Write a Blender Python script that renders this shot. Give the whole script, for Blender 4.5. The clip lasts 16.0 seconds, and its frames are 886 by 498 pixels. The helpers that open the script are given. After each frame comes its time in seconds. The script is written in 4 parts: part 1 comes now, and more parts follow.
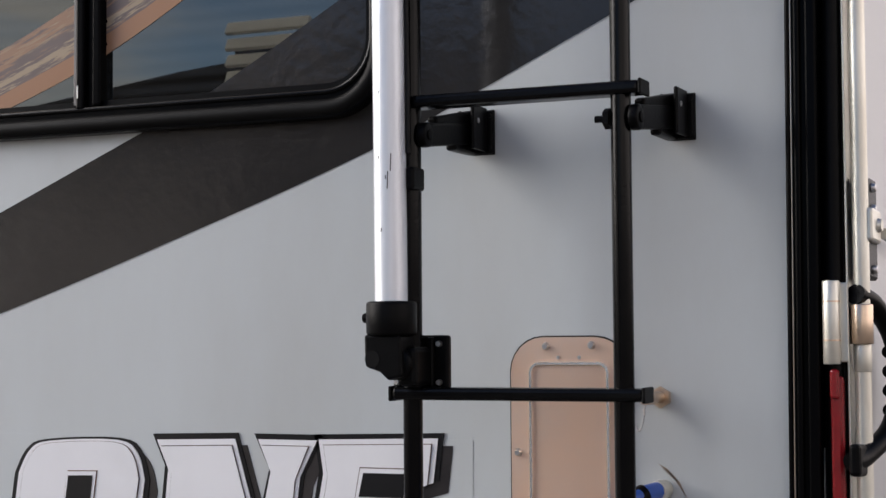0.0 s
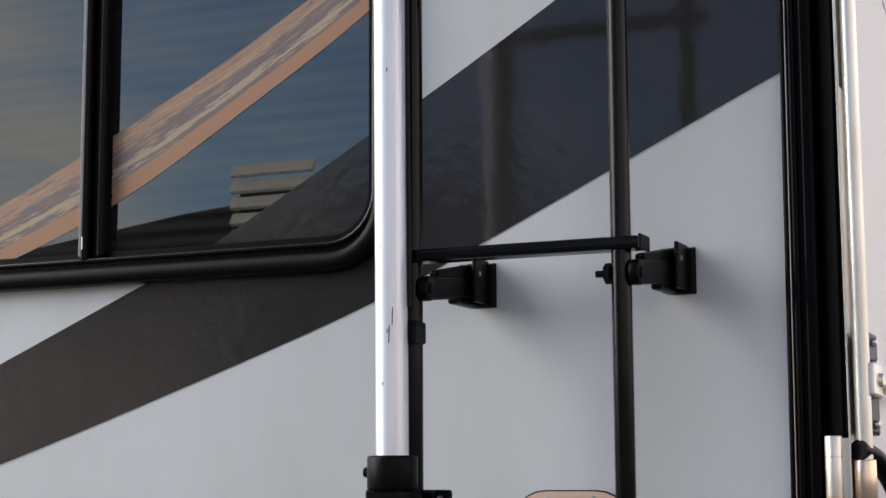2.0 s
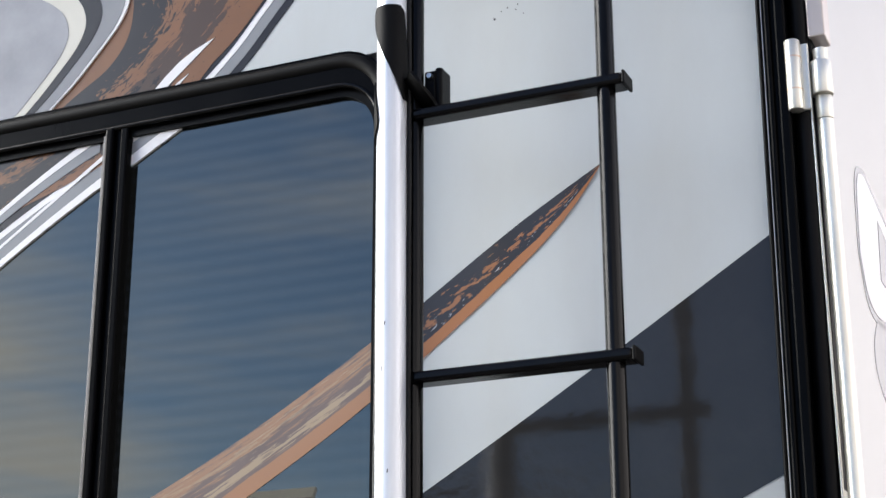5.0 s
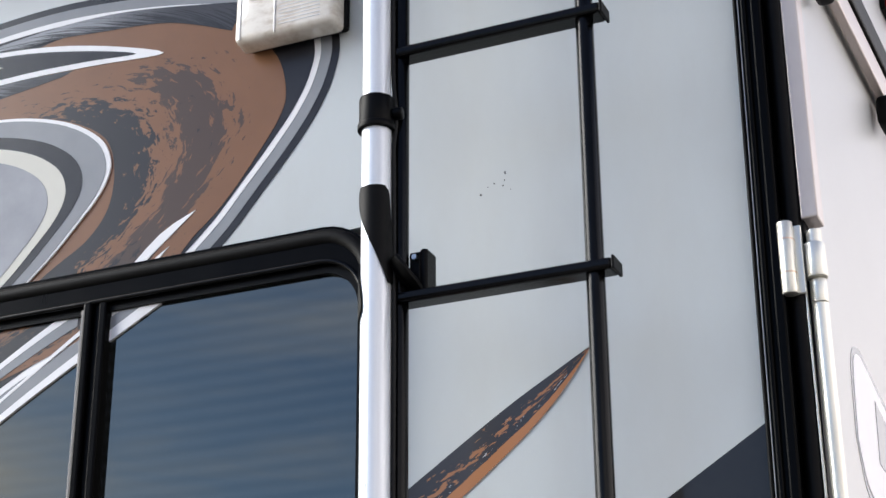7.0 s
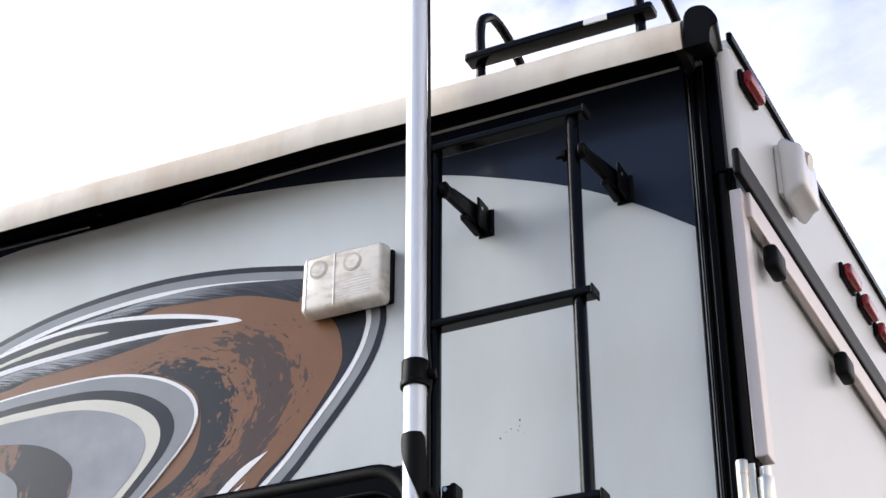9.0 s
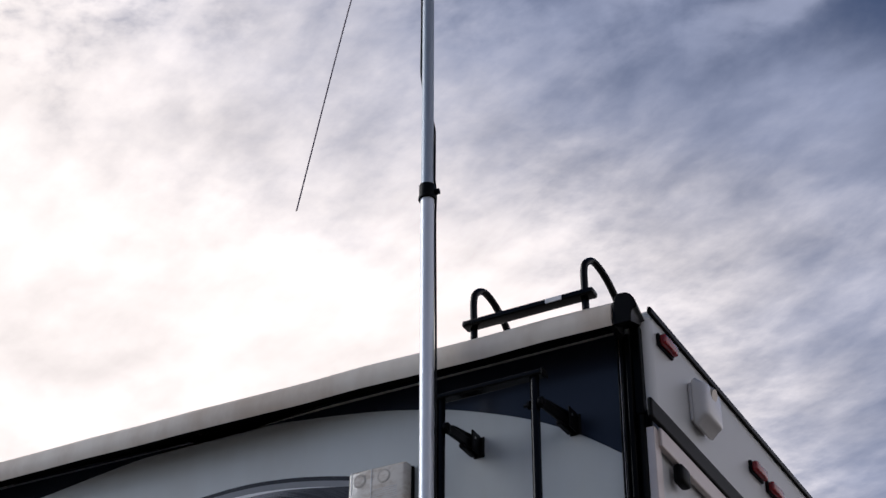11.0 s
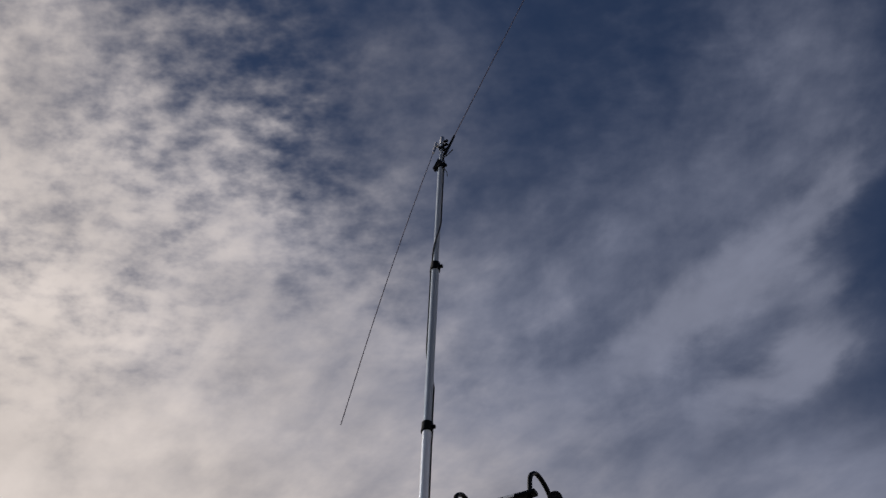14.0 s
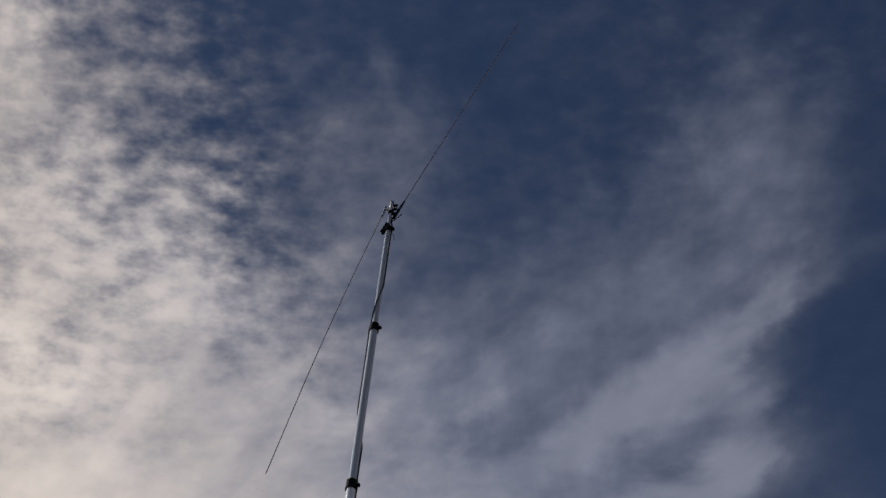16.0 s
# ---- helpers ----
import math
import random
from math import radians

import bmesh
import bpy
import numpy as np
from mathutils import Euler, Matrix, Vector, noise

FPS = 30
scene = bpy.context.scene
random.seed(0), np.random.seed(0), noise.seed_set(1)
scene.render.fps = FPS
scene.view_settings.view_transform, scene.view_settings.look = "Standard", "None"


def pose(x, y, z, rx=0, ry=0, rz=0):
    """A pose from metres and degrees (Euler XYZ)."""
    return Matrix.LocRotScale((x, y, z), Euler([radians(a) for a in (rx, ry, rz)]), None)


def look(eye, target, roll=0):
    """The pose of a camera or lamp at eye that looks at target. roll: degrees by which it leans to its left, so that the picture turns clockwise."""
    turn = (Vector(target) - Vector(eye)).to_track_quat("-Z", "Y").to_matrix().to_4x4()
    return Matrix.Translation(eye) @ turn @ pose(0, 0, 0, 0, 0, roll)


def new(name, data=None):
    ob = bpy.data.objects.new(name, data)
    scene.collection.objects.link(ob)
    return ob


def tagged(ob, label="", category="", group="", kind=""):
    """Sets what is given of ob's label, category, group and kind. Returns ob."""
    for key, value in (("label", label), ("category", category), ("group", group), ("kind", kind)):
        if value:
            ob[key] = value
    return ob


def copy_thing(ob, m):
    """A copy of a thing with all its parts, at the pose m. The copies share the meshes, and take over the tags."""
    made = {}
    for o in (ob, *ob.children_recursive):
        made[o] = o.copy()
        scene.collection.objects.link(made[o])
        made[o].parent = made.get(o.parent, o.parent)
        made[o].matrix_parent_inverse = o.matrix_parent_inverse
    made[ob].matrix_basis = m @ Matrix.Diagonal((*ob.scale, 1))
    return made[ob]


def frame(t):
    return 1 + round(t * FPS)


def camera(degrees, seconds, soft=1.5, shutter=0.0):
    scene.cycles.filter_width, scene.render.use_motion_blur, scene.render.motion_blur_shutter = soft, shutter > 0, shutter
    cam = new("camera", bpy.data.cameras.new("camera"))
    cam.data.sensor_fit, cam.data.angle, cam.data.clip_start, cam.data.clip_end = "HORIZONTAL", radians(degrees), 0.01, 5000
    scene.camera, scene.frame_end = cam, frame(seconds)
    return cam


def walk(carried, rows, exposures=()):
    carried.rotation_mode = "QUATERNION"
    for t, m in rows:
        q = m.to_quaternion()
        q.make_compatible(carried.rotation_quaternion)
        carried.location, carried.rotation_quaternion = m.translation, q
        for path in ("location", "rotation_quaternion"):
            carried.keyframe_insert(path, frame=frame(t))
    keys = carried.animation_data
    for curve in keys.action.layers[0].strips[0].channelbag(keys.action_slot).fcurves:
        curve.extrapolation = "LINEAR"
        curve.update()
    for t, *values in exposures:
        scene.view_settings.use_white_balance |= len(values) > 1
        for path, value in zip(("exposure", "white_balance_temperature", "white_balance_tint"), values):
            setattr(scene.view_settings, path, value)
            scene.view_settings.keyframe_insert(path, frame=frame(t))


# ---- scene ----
cam = camera(30.0, 16.0)
PATH = [
    (0, look((0.7255, -1.6896, 2.1112), (-0.0848, 0.1359, 2.2161), -0.41)),
    (0.5, look((0.7250, -1.6927, 2.1121), (-0.0815, 0.1331, 2.2380), -0.34)),
    (1, look((0.7270, -1.6972, 2.1174), (-0.0765, 0.1270, 2.2817), -0.25)),
    (1.5, look((0.7290, -1.6942, 2.1230), (-0.0773, 0.1235, 2.3377), -0.34)),
    (2, look((0.7299, -1.6941, 2.1244), (-0.0769, 0.1153, 2.3983), -0.28)),
    (2.5, look((0.7315, -1.6961, 2.1280), (-0.0758, 0.1040, 2.4566), -0.41)),
    (3, look((0.7330, -1.7041, 2.1289), (-0.0670, 0.0853, 2.5261), -0.67)),
    (3.5, look((0.7380, -1.7030, 2.1350), (-0.0615, 0.0678, 2.6357), -0.58)),
    (4, look((0.7380, -1.7030, 2.1520), (-0.0485, 0.0502, 2.7246), -0.43)),
    (4.2, look((0.7380, -1.7030, 2.1600), (-0.0463, 0.0445, 2.7614), -0.26)),
    (6.3, look((0.7225, -1.6759, 2.2805), (-0.0238, 0.0406, 2.9853), -0.37)),
    (6.5, look((0.7211, -1.6698, 2.2713), (-0.0193, 0.0355, 3.0087), -0.33)),
    (7, look((0.7294, -1.6797, 2.2981), (-0.0093, 0.0074, 3.0777), -0.34)),
    (7.5, look((0.7391, -1.6955, 2.3020), (0.0099, -0.0359, 3.1469), -0.26)),
    (8, look((0.8061, -1.8082, 2.2502), (0.0601, -0.1961, 3.1693), 0.09)),
    (8.5, look((0.8871, -1.9345, 2.1912), (0.1240, -0.3610, 3.1615), 0.18)),
    (9, look((0.9407, -2.0680, 2.1181), (0.1978, -0.5199, 3.1436), 0.24)),
    (9.2, look((0.9673, -2.0989, 2.1056), (0.2235, -0.5638, 3.1497), 0.31)),
    (11.3, look((1.5809, -3.0190, 1.8083), (0.7890, -1.5738, 2.9416), 0.70)),
    (11.5, look((1.6018, -3.0344, 1.8226), (0.8105, -1.6042, 2.9752), 1.02)),
    (12, look((1.7574, -3.3786, 1.4720), (1.0095, -1.9968, 2.7095), 1.15)),
    (12.5, look((1.9827, -3.7440, 0.9940), (1.2581, -2.4213, 2.3075), 2.14)),
    (13, look((2.0771, -3.9483, 0.7486), (1.3789, -2.6633, 2.1129), 2.34)),
    (13.5, look((2.1208, -4.0144, 0.6398), (1.4310, -2.7607, 2.0370), 2.21)),
    (14, look((2.1689, -4.0412, 0.3651), (1.4953, -2.8371, 1.8130), 3.22)),
    (14.5, look((2.1646, -4.0301, 0.2557), (1.5224, -2.8511, 1.7380), 3.98)),
    (15, look((2.1628, -4.0253, 0.2547), (1.5390, -2.8670, 1.7611), 5.14)),
    (15.5, look((2.1621, -4.0238, 0.2656), (1.5681, -2.8552, 1.7761), 6.24)),
    (16, look((2.1611, -4.0220, 0.2883), (1.5781, -2.8575, 1.8061), 6.39)),
]
# how the picture brightens and darkens on the way
EXPOSURES = [(0, 1.02, 6350, 10), (2, 1.2, 6300, 9), (3, 1.62, 6250, 7), (4.2, 1.74, 6200, 6), (7, 1.60, 6150, 6), (8, 1.70, 6150, 6), (9.2, 1.50, 6200, 7),
             (11.3, -0.32, 5700, 9), (12.5, -0.54, 5800, 9), (13.5, -0.83, 5950, 9), (16, -0.80, 6100, 8)]
walk(cam, PATH, EXPOSURES)

# ---- world, sun ----
SUN_AZ, SUN_EL = 112.0, 24.0          # degrees: turn from +y towards -x, height
world = bpy.data.worlds.new("sky")
scene.world = world
world.use_nodes = True
wt = world.node_tree
wt.nodes.clear()


def wn(kind, **kw):
    n = wt.nodes.new(kind)
    for k, v in kw.items():
        n.inputs[k].default_value = v
    return n


def wlink(a, b):
    wt.links.new(a, b)


def wmath(op, a, b=0.0, clamp=False):
    n = wt.nodes.new("ShaderNodeMath")
    n.operation, n.use_clamp = op, clamp
    for k, v in enumerate((a, b)):
        if isinstance(v, (int, float)):
            n.inputs[k].default_value = v
        else:
            wlink(v, n.inputs[k])
    return n.outputs[0]


sky = wt.nodes.new("ShaderNodeTexSky")
sky.sky_type = "NISHITA"
sky.sun_disc = False
sky.sun_elevation, sky.sun_rotation = radians(SUN_EL), radians(-SUN_AZ)
sky.air_density, sky.dust_density = 1.0, 1.5
tc = wt.nodes.new("ShaderNodeTexCoord")
sep = wt.nodes.new("ShaderNodeSeparateXYZ")
wlink(tc.outputs["Generated"], sep.inputs[0])
up = wmath("MAXIMUM", sep.outputs[2], 0.06)
comb = wt.nodes.new("ShaderNodeCombineXYZ")
wlink(wmath("DIVIDE", sep.outputs[0], up), comb.inputs[0])
wlink(wmath("DIVIDE", sep.outputs[1], up), comb.inputs[1])
comb.inputs[2].default_value = 3.7
east, north = comb.inputs[0].links[0].from_socket, comb.inputs[1].links[0].from_socket


def ease(x, lo, hi, amount=1.0):
    n = wt.nodes.new("ShaderNodeMapRange")
    n.interpolation_type = "SMOOTHSTEP"
    n.inputs["From Min"].default_value, n.inputs["From Max"].default_value = lo, hi
    n.inputs["To Max"].default_value = amount
    wlink(x, n.inputs["Value"])
    return n.outputs[0]


def cloud_noise(vector, scale, detail, rough, distort, turn=0.0, squash=(1, 1, 1)):
    n = wn("ShaderNodeTexNoise", Scale=scale, Detail=detail, Roughness=rough, Distortion=distort)
    m = wt.nodes.new("ShaderNodeMapping")
    m.vector_type = "TEXTURE"
    m.inputs["Rotation"].default_value = (0, 0, radians(turn))
    m.inputs["Scale"].default_value = squash
    wlink(vector, m.inputs["Vector"])
    wlink(m.outputs[0], n.inputs["Vector"])
    return n


def blend_col(factor, a, b):
    n = wt.nodes.new("ShaderNodeMix")
    n.data_type = "RGBA"
    wlink(factor, n.inputs["Factor"])
    for key, v in (("A", a), ("B", b)):
        if isinstance(v, tuple):
            n.inputs[key].default_value = (*v, 1)
        else:
            wlink(v, n.inputs[key])
    return n.outputs["Result"]


# cloud layer: the plane coordinates are ruffled, so that no edge stays smooth
ruffle = cloud_noise(comb.outputs[0], 6.0, 6.0, 0.55, 0.3)
rs = wt.nodes.new("ShaderNodeSeparateColor")
wlink(ruffle.outputs["Color"], rs.inputs[0])
ew = wmath("ADD", east, wmath("MULTIPLY", wmath("SUBTRACT", rs.outputs[0], 0.5), 0.17))
nw = wmath("ADD", north, wmath("MULTIPLY", wmath("SUBTRACT", rs.outputs[1], 0.5), 0.17))
fleece = cloud_noise(comb.outputs[0], 13.0, 7.0, 0.55, 0.12, -29, (1.45, 0.85, 1)).outputs[0]
fibre = cloud_noise(comb.outputs[0], 15.0, 7.0, 0.58, 0.25, 112, (2.4, 0.85, 1)).outputs[0]
ripple = cloud_noise(comb.outputs[0], 46.0, 3.5, 0.55, 0.0, 20, (1.15, 0.9, 1)).outputs[0]
patchy = cloud_noise(comb.outputs[0], 5.0, 3.0, 0.5, 0.2).outputs[0]


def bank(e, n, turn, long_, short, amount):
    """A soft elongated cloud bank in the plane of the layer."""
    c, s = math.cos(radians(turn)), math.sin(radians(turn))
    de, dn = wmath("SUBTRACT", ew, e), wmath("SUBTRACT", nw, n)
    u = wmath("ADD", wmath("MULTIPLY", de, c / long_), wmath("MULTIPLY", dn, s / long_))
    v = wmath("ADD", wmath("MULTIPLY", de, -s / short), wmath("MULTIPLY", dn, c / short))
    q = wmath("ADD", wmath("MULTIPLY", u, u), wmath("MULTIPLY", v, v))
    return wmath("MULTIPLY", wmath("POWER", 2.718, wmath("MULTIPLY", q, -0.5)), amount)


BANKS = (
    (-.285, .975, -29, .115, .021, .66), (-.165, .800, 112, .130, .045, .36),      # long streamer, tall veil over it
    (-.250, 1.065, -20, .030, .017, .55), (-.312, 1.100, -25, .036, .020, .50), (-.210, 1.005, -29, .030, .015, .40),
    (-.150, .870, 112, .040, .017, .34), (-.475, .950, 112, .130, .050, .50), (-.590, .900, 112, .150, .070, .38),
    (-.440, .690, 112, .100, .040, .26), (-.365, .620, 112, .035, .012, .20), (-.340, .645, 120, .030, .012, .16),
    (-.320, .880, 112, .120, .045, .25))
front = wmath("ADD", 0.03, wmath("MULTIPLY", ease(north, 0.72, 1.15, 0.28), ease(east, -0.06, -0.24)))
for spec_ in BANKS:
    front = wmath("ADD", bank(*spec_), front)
# thick rippled field on the sunward side, and the veil that closes further down
left = ease(wmath("SUBTRACT", wmath("MULTIPLY", ew, -1.0), wmath("ADD", 0.468, wmath("MULTIPLY", wmath("SUBTRACT", nw, 0.5), 0.10))), -0.02, 0.17)
low = ease(wmath("SUBTRACT", nw, wmath("MULTIPLY", wmath("ADD", ew, 0.40), 0.55)), 1.00, 1.24, 0.50)
front = wmath("ADD", front, wmath("ADD", wmath("MULTIPLY", left, 0.76), wmath("MULTIPLY", low, wmath("SUBTRACT", 1.0, wmath("MULTIPLY", left, 0.6)))))
soft_ = wmath("MINIMUM", wmath("ADD", wmath("MULTIPLY", front, 1.2), 0.06), 0.72)
grain = wmath("ADD", wmath("MULTIPLY", wmath("SUBTRACT", fleece, 0.5), 1.05), wmath("MULTIPLY", wmath("SUBTRACT", fibre, 0.5), 0.75))
front = wmath("ADD", front, wmath("MULTIPLY", grain, wmath("MULTIPLY", soft_, wmath("SUBTRACT", 1.0, ease(north, 0.95, 1.25, 0.68)))))
upper = ease(north, 1.00, 0.62)
cells = wmath("MULTIPLY", wmath("MULTIPLY", wmath("SUBTRACT", ripple, 0.5), wmath("ADD", 0.28, ease(ew, -0.40, -0.56, 0.72))), wmath("ADD", 0.34, wmath("MULTIPLY", upper, wmath("MULTIPLY", patchy, 1.6))))
front = wmath("ADD", front, cells)

# the side away from the camper: broad flat clouds low down
behind = ease(sep.outputs[1], -0.2, -0.6)
flat = wt.nodes.new("ShaderNodeMapping")
flat.inputs["Scale"].default_value = (0.9, 1, 5.5)
flat.inputs["Rotation"].default_value = (0, radians(12), 0)
wlink(tc.outputs["Generated"], flat.inputs["Vector"])
low_bank = wn("ShaderNodeTexNoise", Scale=4.2, Detail=5.0, Roughness=0.5, Distortion=0.3)
wlink(flat.outputs[0], low_bank.inputs["Vector"])
bank_n = cloud_noise(comb.outputs[0], 2.1, 3.0, 0.55, 0.5).outputs[0]
lean = wmath("ADD", wmath("MULTIPLY", east, -1.4), wmath("MULTIPLY", north, 0.72))
lean = wmath("MINIMUM", wmath("MAXIMUM", wmath("SUBTRACT", lean, 1.145), -0.36), 0.16)
back = wmath("ADD", wmath("MULTIPLY", bank_n, 0.42), wmath("ADD", wmath("MULTIPLY", wmath("SUBTRACT", low_bank.outputs[0], 0.46), 1.35), wmath("ADD", 0.68, lean)))
back = wmath("ADD", back, wmath("MULTIPLY", wmath("SUBTRACT", fleece, 0.5), 0.17))
# pale haze over the horizon away from the sun
pale = wmath("MULTIPLY", ease(sep.outputs[0], -0.15, 0.45), ease(sep.outputs[2], 0.62, 0.25))
back = ease(wmath("ADD", wmath("ADD", back, ease(sep.outputs[2], 0.30, 0.10, 0.08)), wmath("MULTIPLY", pale, 0.75)), 0.56, 1.46)
side = wmath("MULTIPLY", ease(east, -0.22, 0.02), ease(sep.outputs[2], 0.66, 0.58))
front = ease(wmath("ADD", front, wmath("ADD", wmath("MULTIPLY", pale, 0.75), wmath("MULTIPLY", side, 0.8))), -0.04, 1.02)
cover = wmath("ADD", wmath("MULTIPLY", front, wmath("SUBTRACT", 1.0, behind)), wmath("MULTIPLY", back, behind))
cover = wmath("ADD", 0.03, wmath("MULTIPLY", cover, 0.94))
# clouds are lit through on the sunward side, grey and lavender away from it
sunny = wmath("SUBTRACT", wmath("MULTIPLY", ew, -1.0), wmath("MULTIPLY", wmath("SUBTRACT", nw, 0.7), 0.30))
sunny = wmath("ADD", sunny, wmath("MULTIPLY", ease(nw, 1.00, 1.50), 0.41))
sunny = wmath("ADD", sunny, wmath("ADD", wmath("MULTIPLY", cells, 0.25), wmath("MULTIPLY", wmath("SUBTRACT", fleece, 0.5), 0.30)))
glow = ease(sunny, 0.32, 0.94)
cloud_col = blend_col(wmath("MAXIMUM", glow, wmath("MULTIPLY", pale, 0.6)), (0.375, 0.380, 0.470), (1.30, 1.10, 0.95))
# thicker and thinner cloud
depth = wmath("ADD", 1.0, wmath("ADD", wmath("MULTIPLY", wmath("SUBTRACT", fleece, 0.5), 0.42), wmath("MULTIPLY", wmath("SUBTRACT", patchy, 0.5), 0.5)))
thick = wt.nodes.new("ShaderNodeVectorMath")
thick.operation = "SCALE"
wlink(cloud_col, thick.inputs[0])
wlink(depth, thick.inputs["Scale"])
cloud_col = thick.outputs[0]
# clouds behind the camera catch the low sun
warm_col = blend_col(ease(sep.outputs[1], -0.15, -0.65), cloud_col, (0.58, 0.51, 0.47))
sky_gain = wt.nodes.new("ShaderNodeMix")
sky_gain.data_type, sky_gain.blend_type = "RGBA", "MULTIPLY"
sky_gain.inputs["Factor"].default_value = 1.0
sky_gain.inputs["B"].default_value = (0.033, 0.042, 0.058, 1)
wlink(sky.outputs[0], sky_gain.inputs["A"])
bg = wn("ShaderNodeBackground", Strength=1.0)
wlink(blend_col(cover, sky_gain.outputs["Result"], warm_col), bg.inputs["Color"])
wo = wt.nodes.new("ShaderNodeOutputWorld")
wlink(bg.outputs[0], wo.inputs["Surface"])

a_ = radians(SUN_AZ)
sun = bpy.data.lights.new("sun", "SUN")
sun.energy, sun.angle, sun.color = 1.4, radians(45), (1.0, 0.96, 0.92)
so = new("sun", sun)
so.matrix_world = look((-9 * math.sin(a_), 9 * math.cos(a_), 9 * math.tan(radians(SUN_EL)) + 3), (0, 0, 3))


# ---- materials ----
def mat(name, col, rough=0.5, metal=0.0, col2=None, scale=20.0, amount=0.35, bump=0.0, bump_scale=120.0,
        stretch=(1, 1, 1), coat=0.0, ior=1.5, lo=0.4, hi=0.65, rough2=None, trans=0.0, spec=0.5):
    """Principled surface with a two-scale stain/grain pattern and fine relief."""
    m = bpy.data.materials.new(name)
    m.use_nodes = True
    nt = m.node_tree
    b = nt.nodes["Principled BSDF"]
    b.inputs["Roughness"].default_value, b.inputs["Metallic"].default_value = rough, metal
    b.inputs["IOR"].default_value = ior
    b.inputs["Specular IOR Level"].default_value = spec
    b.inputs["Coat Weight"].default_value = coat
    b.inputs["Coat Roughness"].default_value = 0.04
    b.inputs["Transmission Weight"].default_value = trans
    tcn = nt.nodes.new("ShaderNodeTexCoord")
    mp = nt.nodes.new("ShaderNodeMapping")
    mp.inputs["Scale"].default_value = stretch
    nt.links.new(tcn.outputs["Object"], mp.inputs["Vector"])
    n1 = nt.nodes.new("ShaderNodeTexNoise")
    n1.inputs["Scale"].default_value, n1.inputs["Detail"].default_value = scale, 8.0
    n1.inputs["Roughness"].default_value = 0.6
    n2 = nt.nodes.new("ShaderNodeTexNoise")
    n2.inputs["Scale"].default_value, n2.inputs["Detail"].default_value = scale * 0.17, 3.0
    nt.links.new(mp.outputs[0], n1.inputs["Vector"])
    nt.links.new(mp.outputs[0], n2.inputs["Vector"])
    add = nt.nodes.new("ShaderNodeMath")
    add.operation = "MULTIPLY_ADD"
    add.inputs[1].default_value = 0.55
    nt.links.new(n1.outputs[0], add.inputs[0])
    half = nt.nodes.new("ShaderNodeMath")
    half.operation = "MULTIPLY"
    half.inputs[1].default_value = 0.45
    nt.links.new(n2.outputs[0], half.inputs[0])
    nt.links.new(half.outputs[0], add.inputs[2])
    mr = nt.nodes.new("ShaderNodeMapRange")
    mr.interpolation_type = "SMOOTHSTEP"
    mr.inputs["From Min"].default_value, mr.inputs["From Max"].default_value = lo, hi
    mr.inputs["To Max"].default_value = amount
    nt.links.new(add.outputs[0], mr.inputs["Value"])
    mix = nt.nodes.new("ShaderNodeMix")
    mix.data_type = "RGBA"
    mix.inputs["A"].default_value = (*col, 1)
    mix.inputs["B"].default_value = (*(col2 or [c * 0.8 for c in col]), 1)
    nt.links.new(mr.outputs[0], mix.inputs["Factor"])
    nt.links.new(mix.outputs["Result"], b.inputs["Base Color"])
    if rough2 is not None:
        rr = nt.nodes.new("ShaderNodeMapRange")
        rr.inputs["To Min"].default_value, rr.inputs["To Max"].default_value = rough, rough2
        nt.links.new(n1.outputs[0], rr.inputs["Value"])
        nt.links.new(rr.outputs[0], b.inputs["Roughness"])
    if bump:
        n3 = nt.nodes.new("ShaderNodeTexNoise")
        n3.inputs["Scale"].default_value, n3.inputs["Detail"].default_value = bump_scale, 3.0
        nt.links.new(mp.outputs[0], n3.inputs["Vector"])
        bp = nt.nodes.new("ShaderNodeBump")
        bp.inputs["Strength"].default_value, bp.inputs["Distance"].default_value = bump, 0.002
        nt.links.new(n3.outputs[0], bp.inputs["Height"])
        nt.links.new(bp.outputs[0], b.inputs["Normal"])
    return m


M_WALL = mat("white_fibreglass", (0.55, 0.585, 0.595), 0.32, col2=(0.465, 0.478, 0.468), scale=3.0, amount=0.85, bump=0.05, bump_scale=35, stretch=(1, 1, 0.35), coat=0.15)
M_DOOR = mat("white_door_skin", (0.62, 0.625, 0.615), 0.35, col2=(0.56, 0.56, 0.55), scale=2.5, amount=0.5, bump=0.04, bump_scale=30)
M_BAND = mat("charcoal_vinyl", (0.021, 0.0205, 0.0205), 0.13, col2=(0.034, 0.032, 0.031), scale=9, amount=0.6, bump=0.22, bump_scale=55, spec=0.42)
M_NAVY = mat("navy_vinyl", (0.013, 0.017, 0.029), 0.22, col2=(0.020, 0.025, 0.038), scale=7, amount=0.5, bump=0.05, bump_scale=30, coat=0.05, spec=0.3)
M_GREYV = mat("grey_vinyl", (0.27, 0.28, 0.30), 0.25, col2=(0.20, 0.21, 0.23), scale=12, amount=0.5, coat=0.05, spec=0.3)
M_SILVERV = mat("silver_vinyl", (0.13, 0.14, 0.165), 0.3, col2=(0.42, 0.43, 0.47), scale=2.2, amount=0.9, coat=0.05, spec=0.3, lo=0.35, hi=0.62)
M_WHITEV = mat("white_vinyl", (0.82, 0.82, 0.84), 0.3, col2=(0.66, 0.66, 0.68), scale=8, amount=0.4, coat=0.05, spec=0.3)
M_CREAMV = mat("cream_vinyl", (0.60, 0.59, 0.53), 0.3, scale=8, amount=0.3, coat=0.05, spec=0.3)
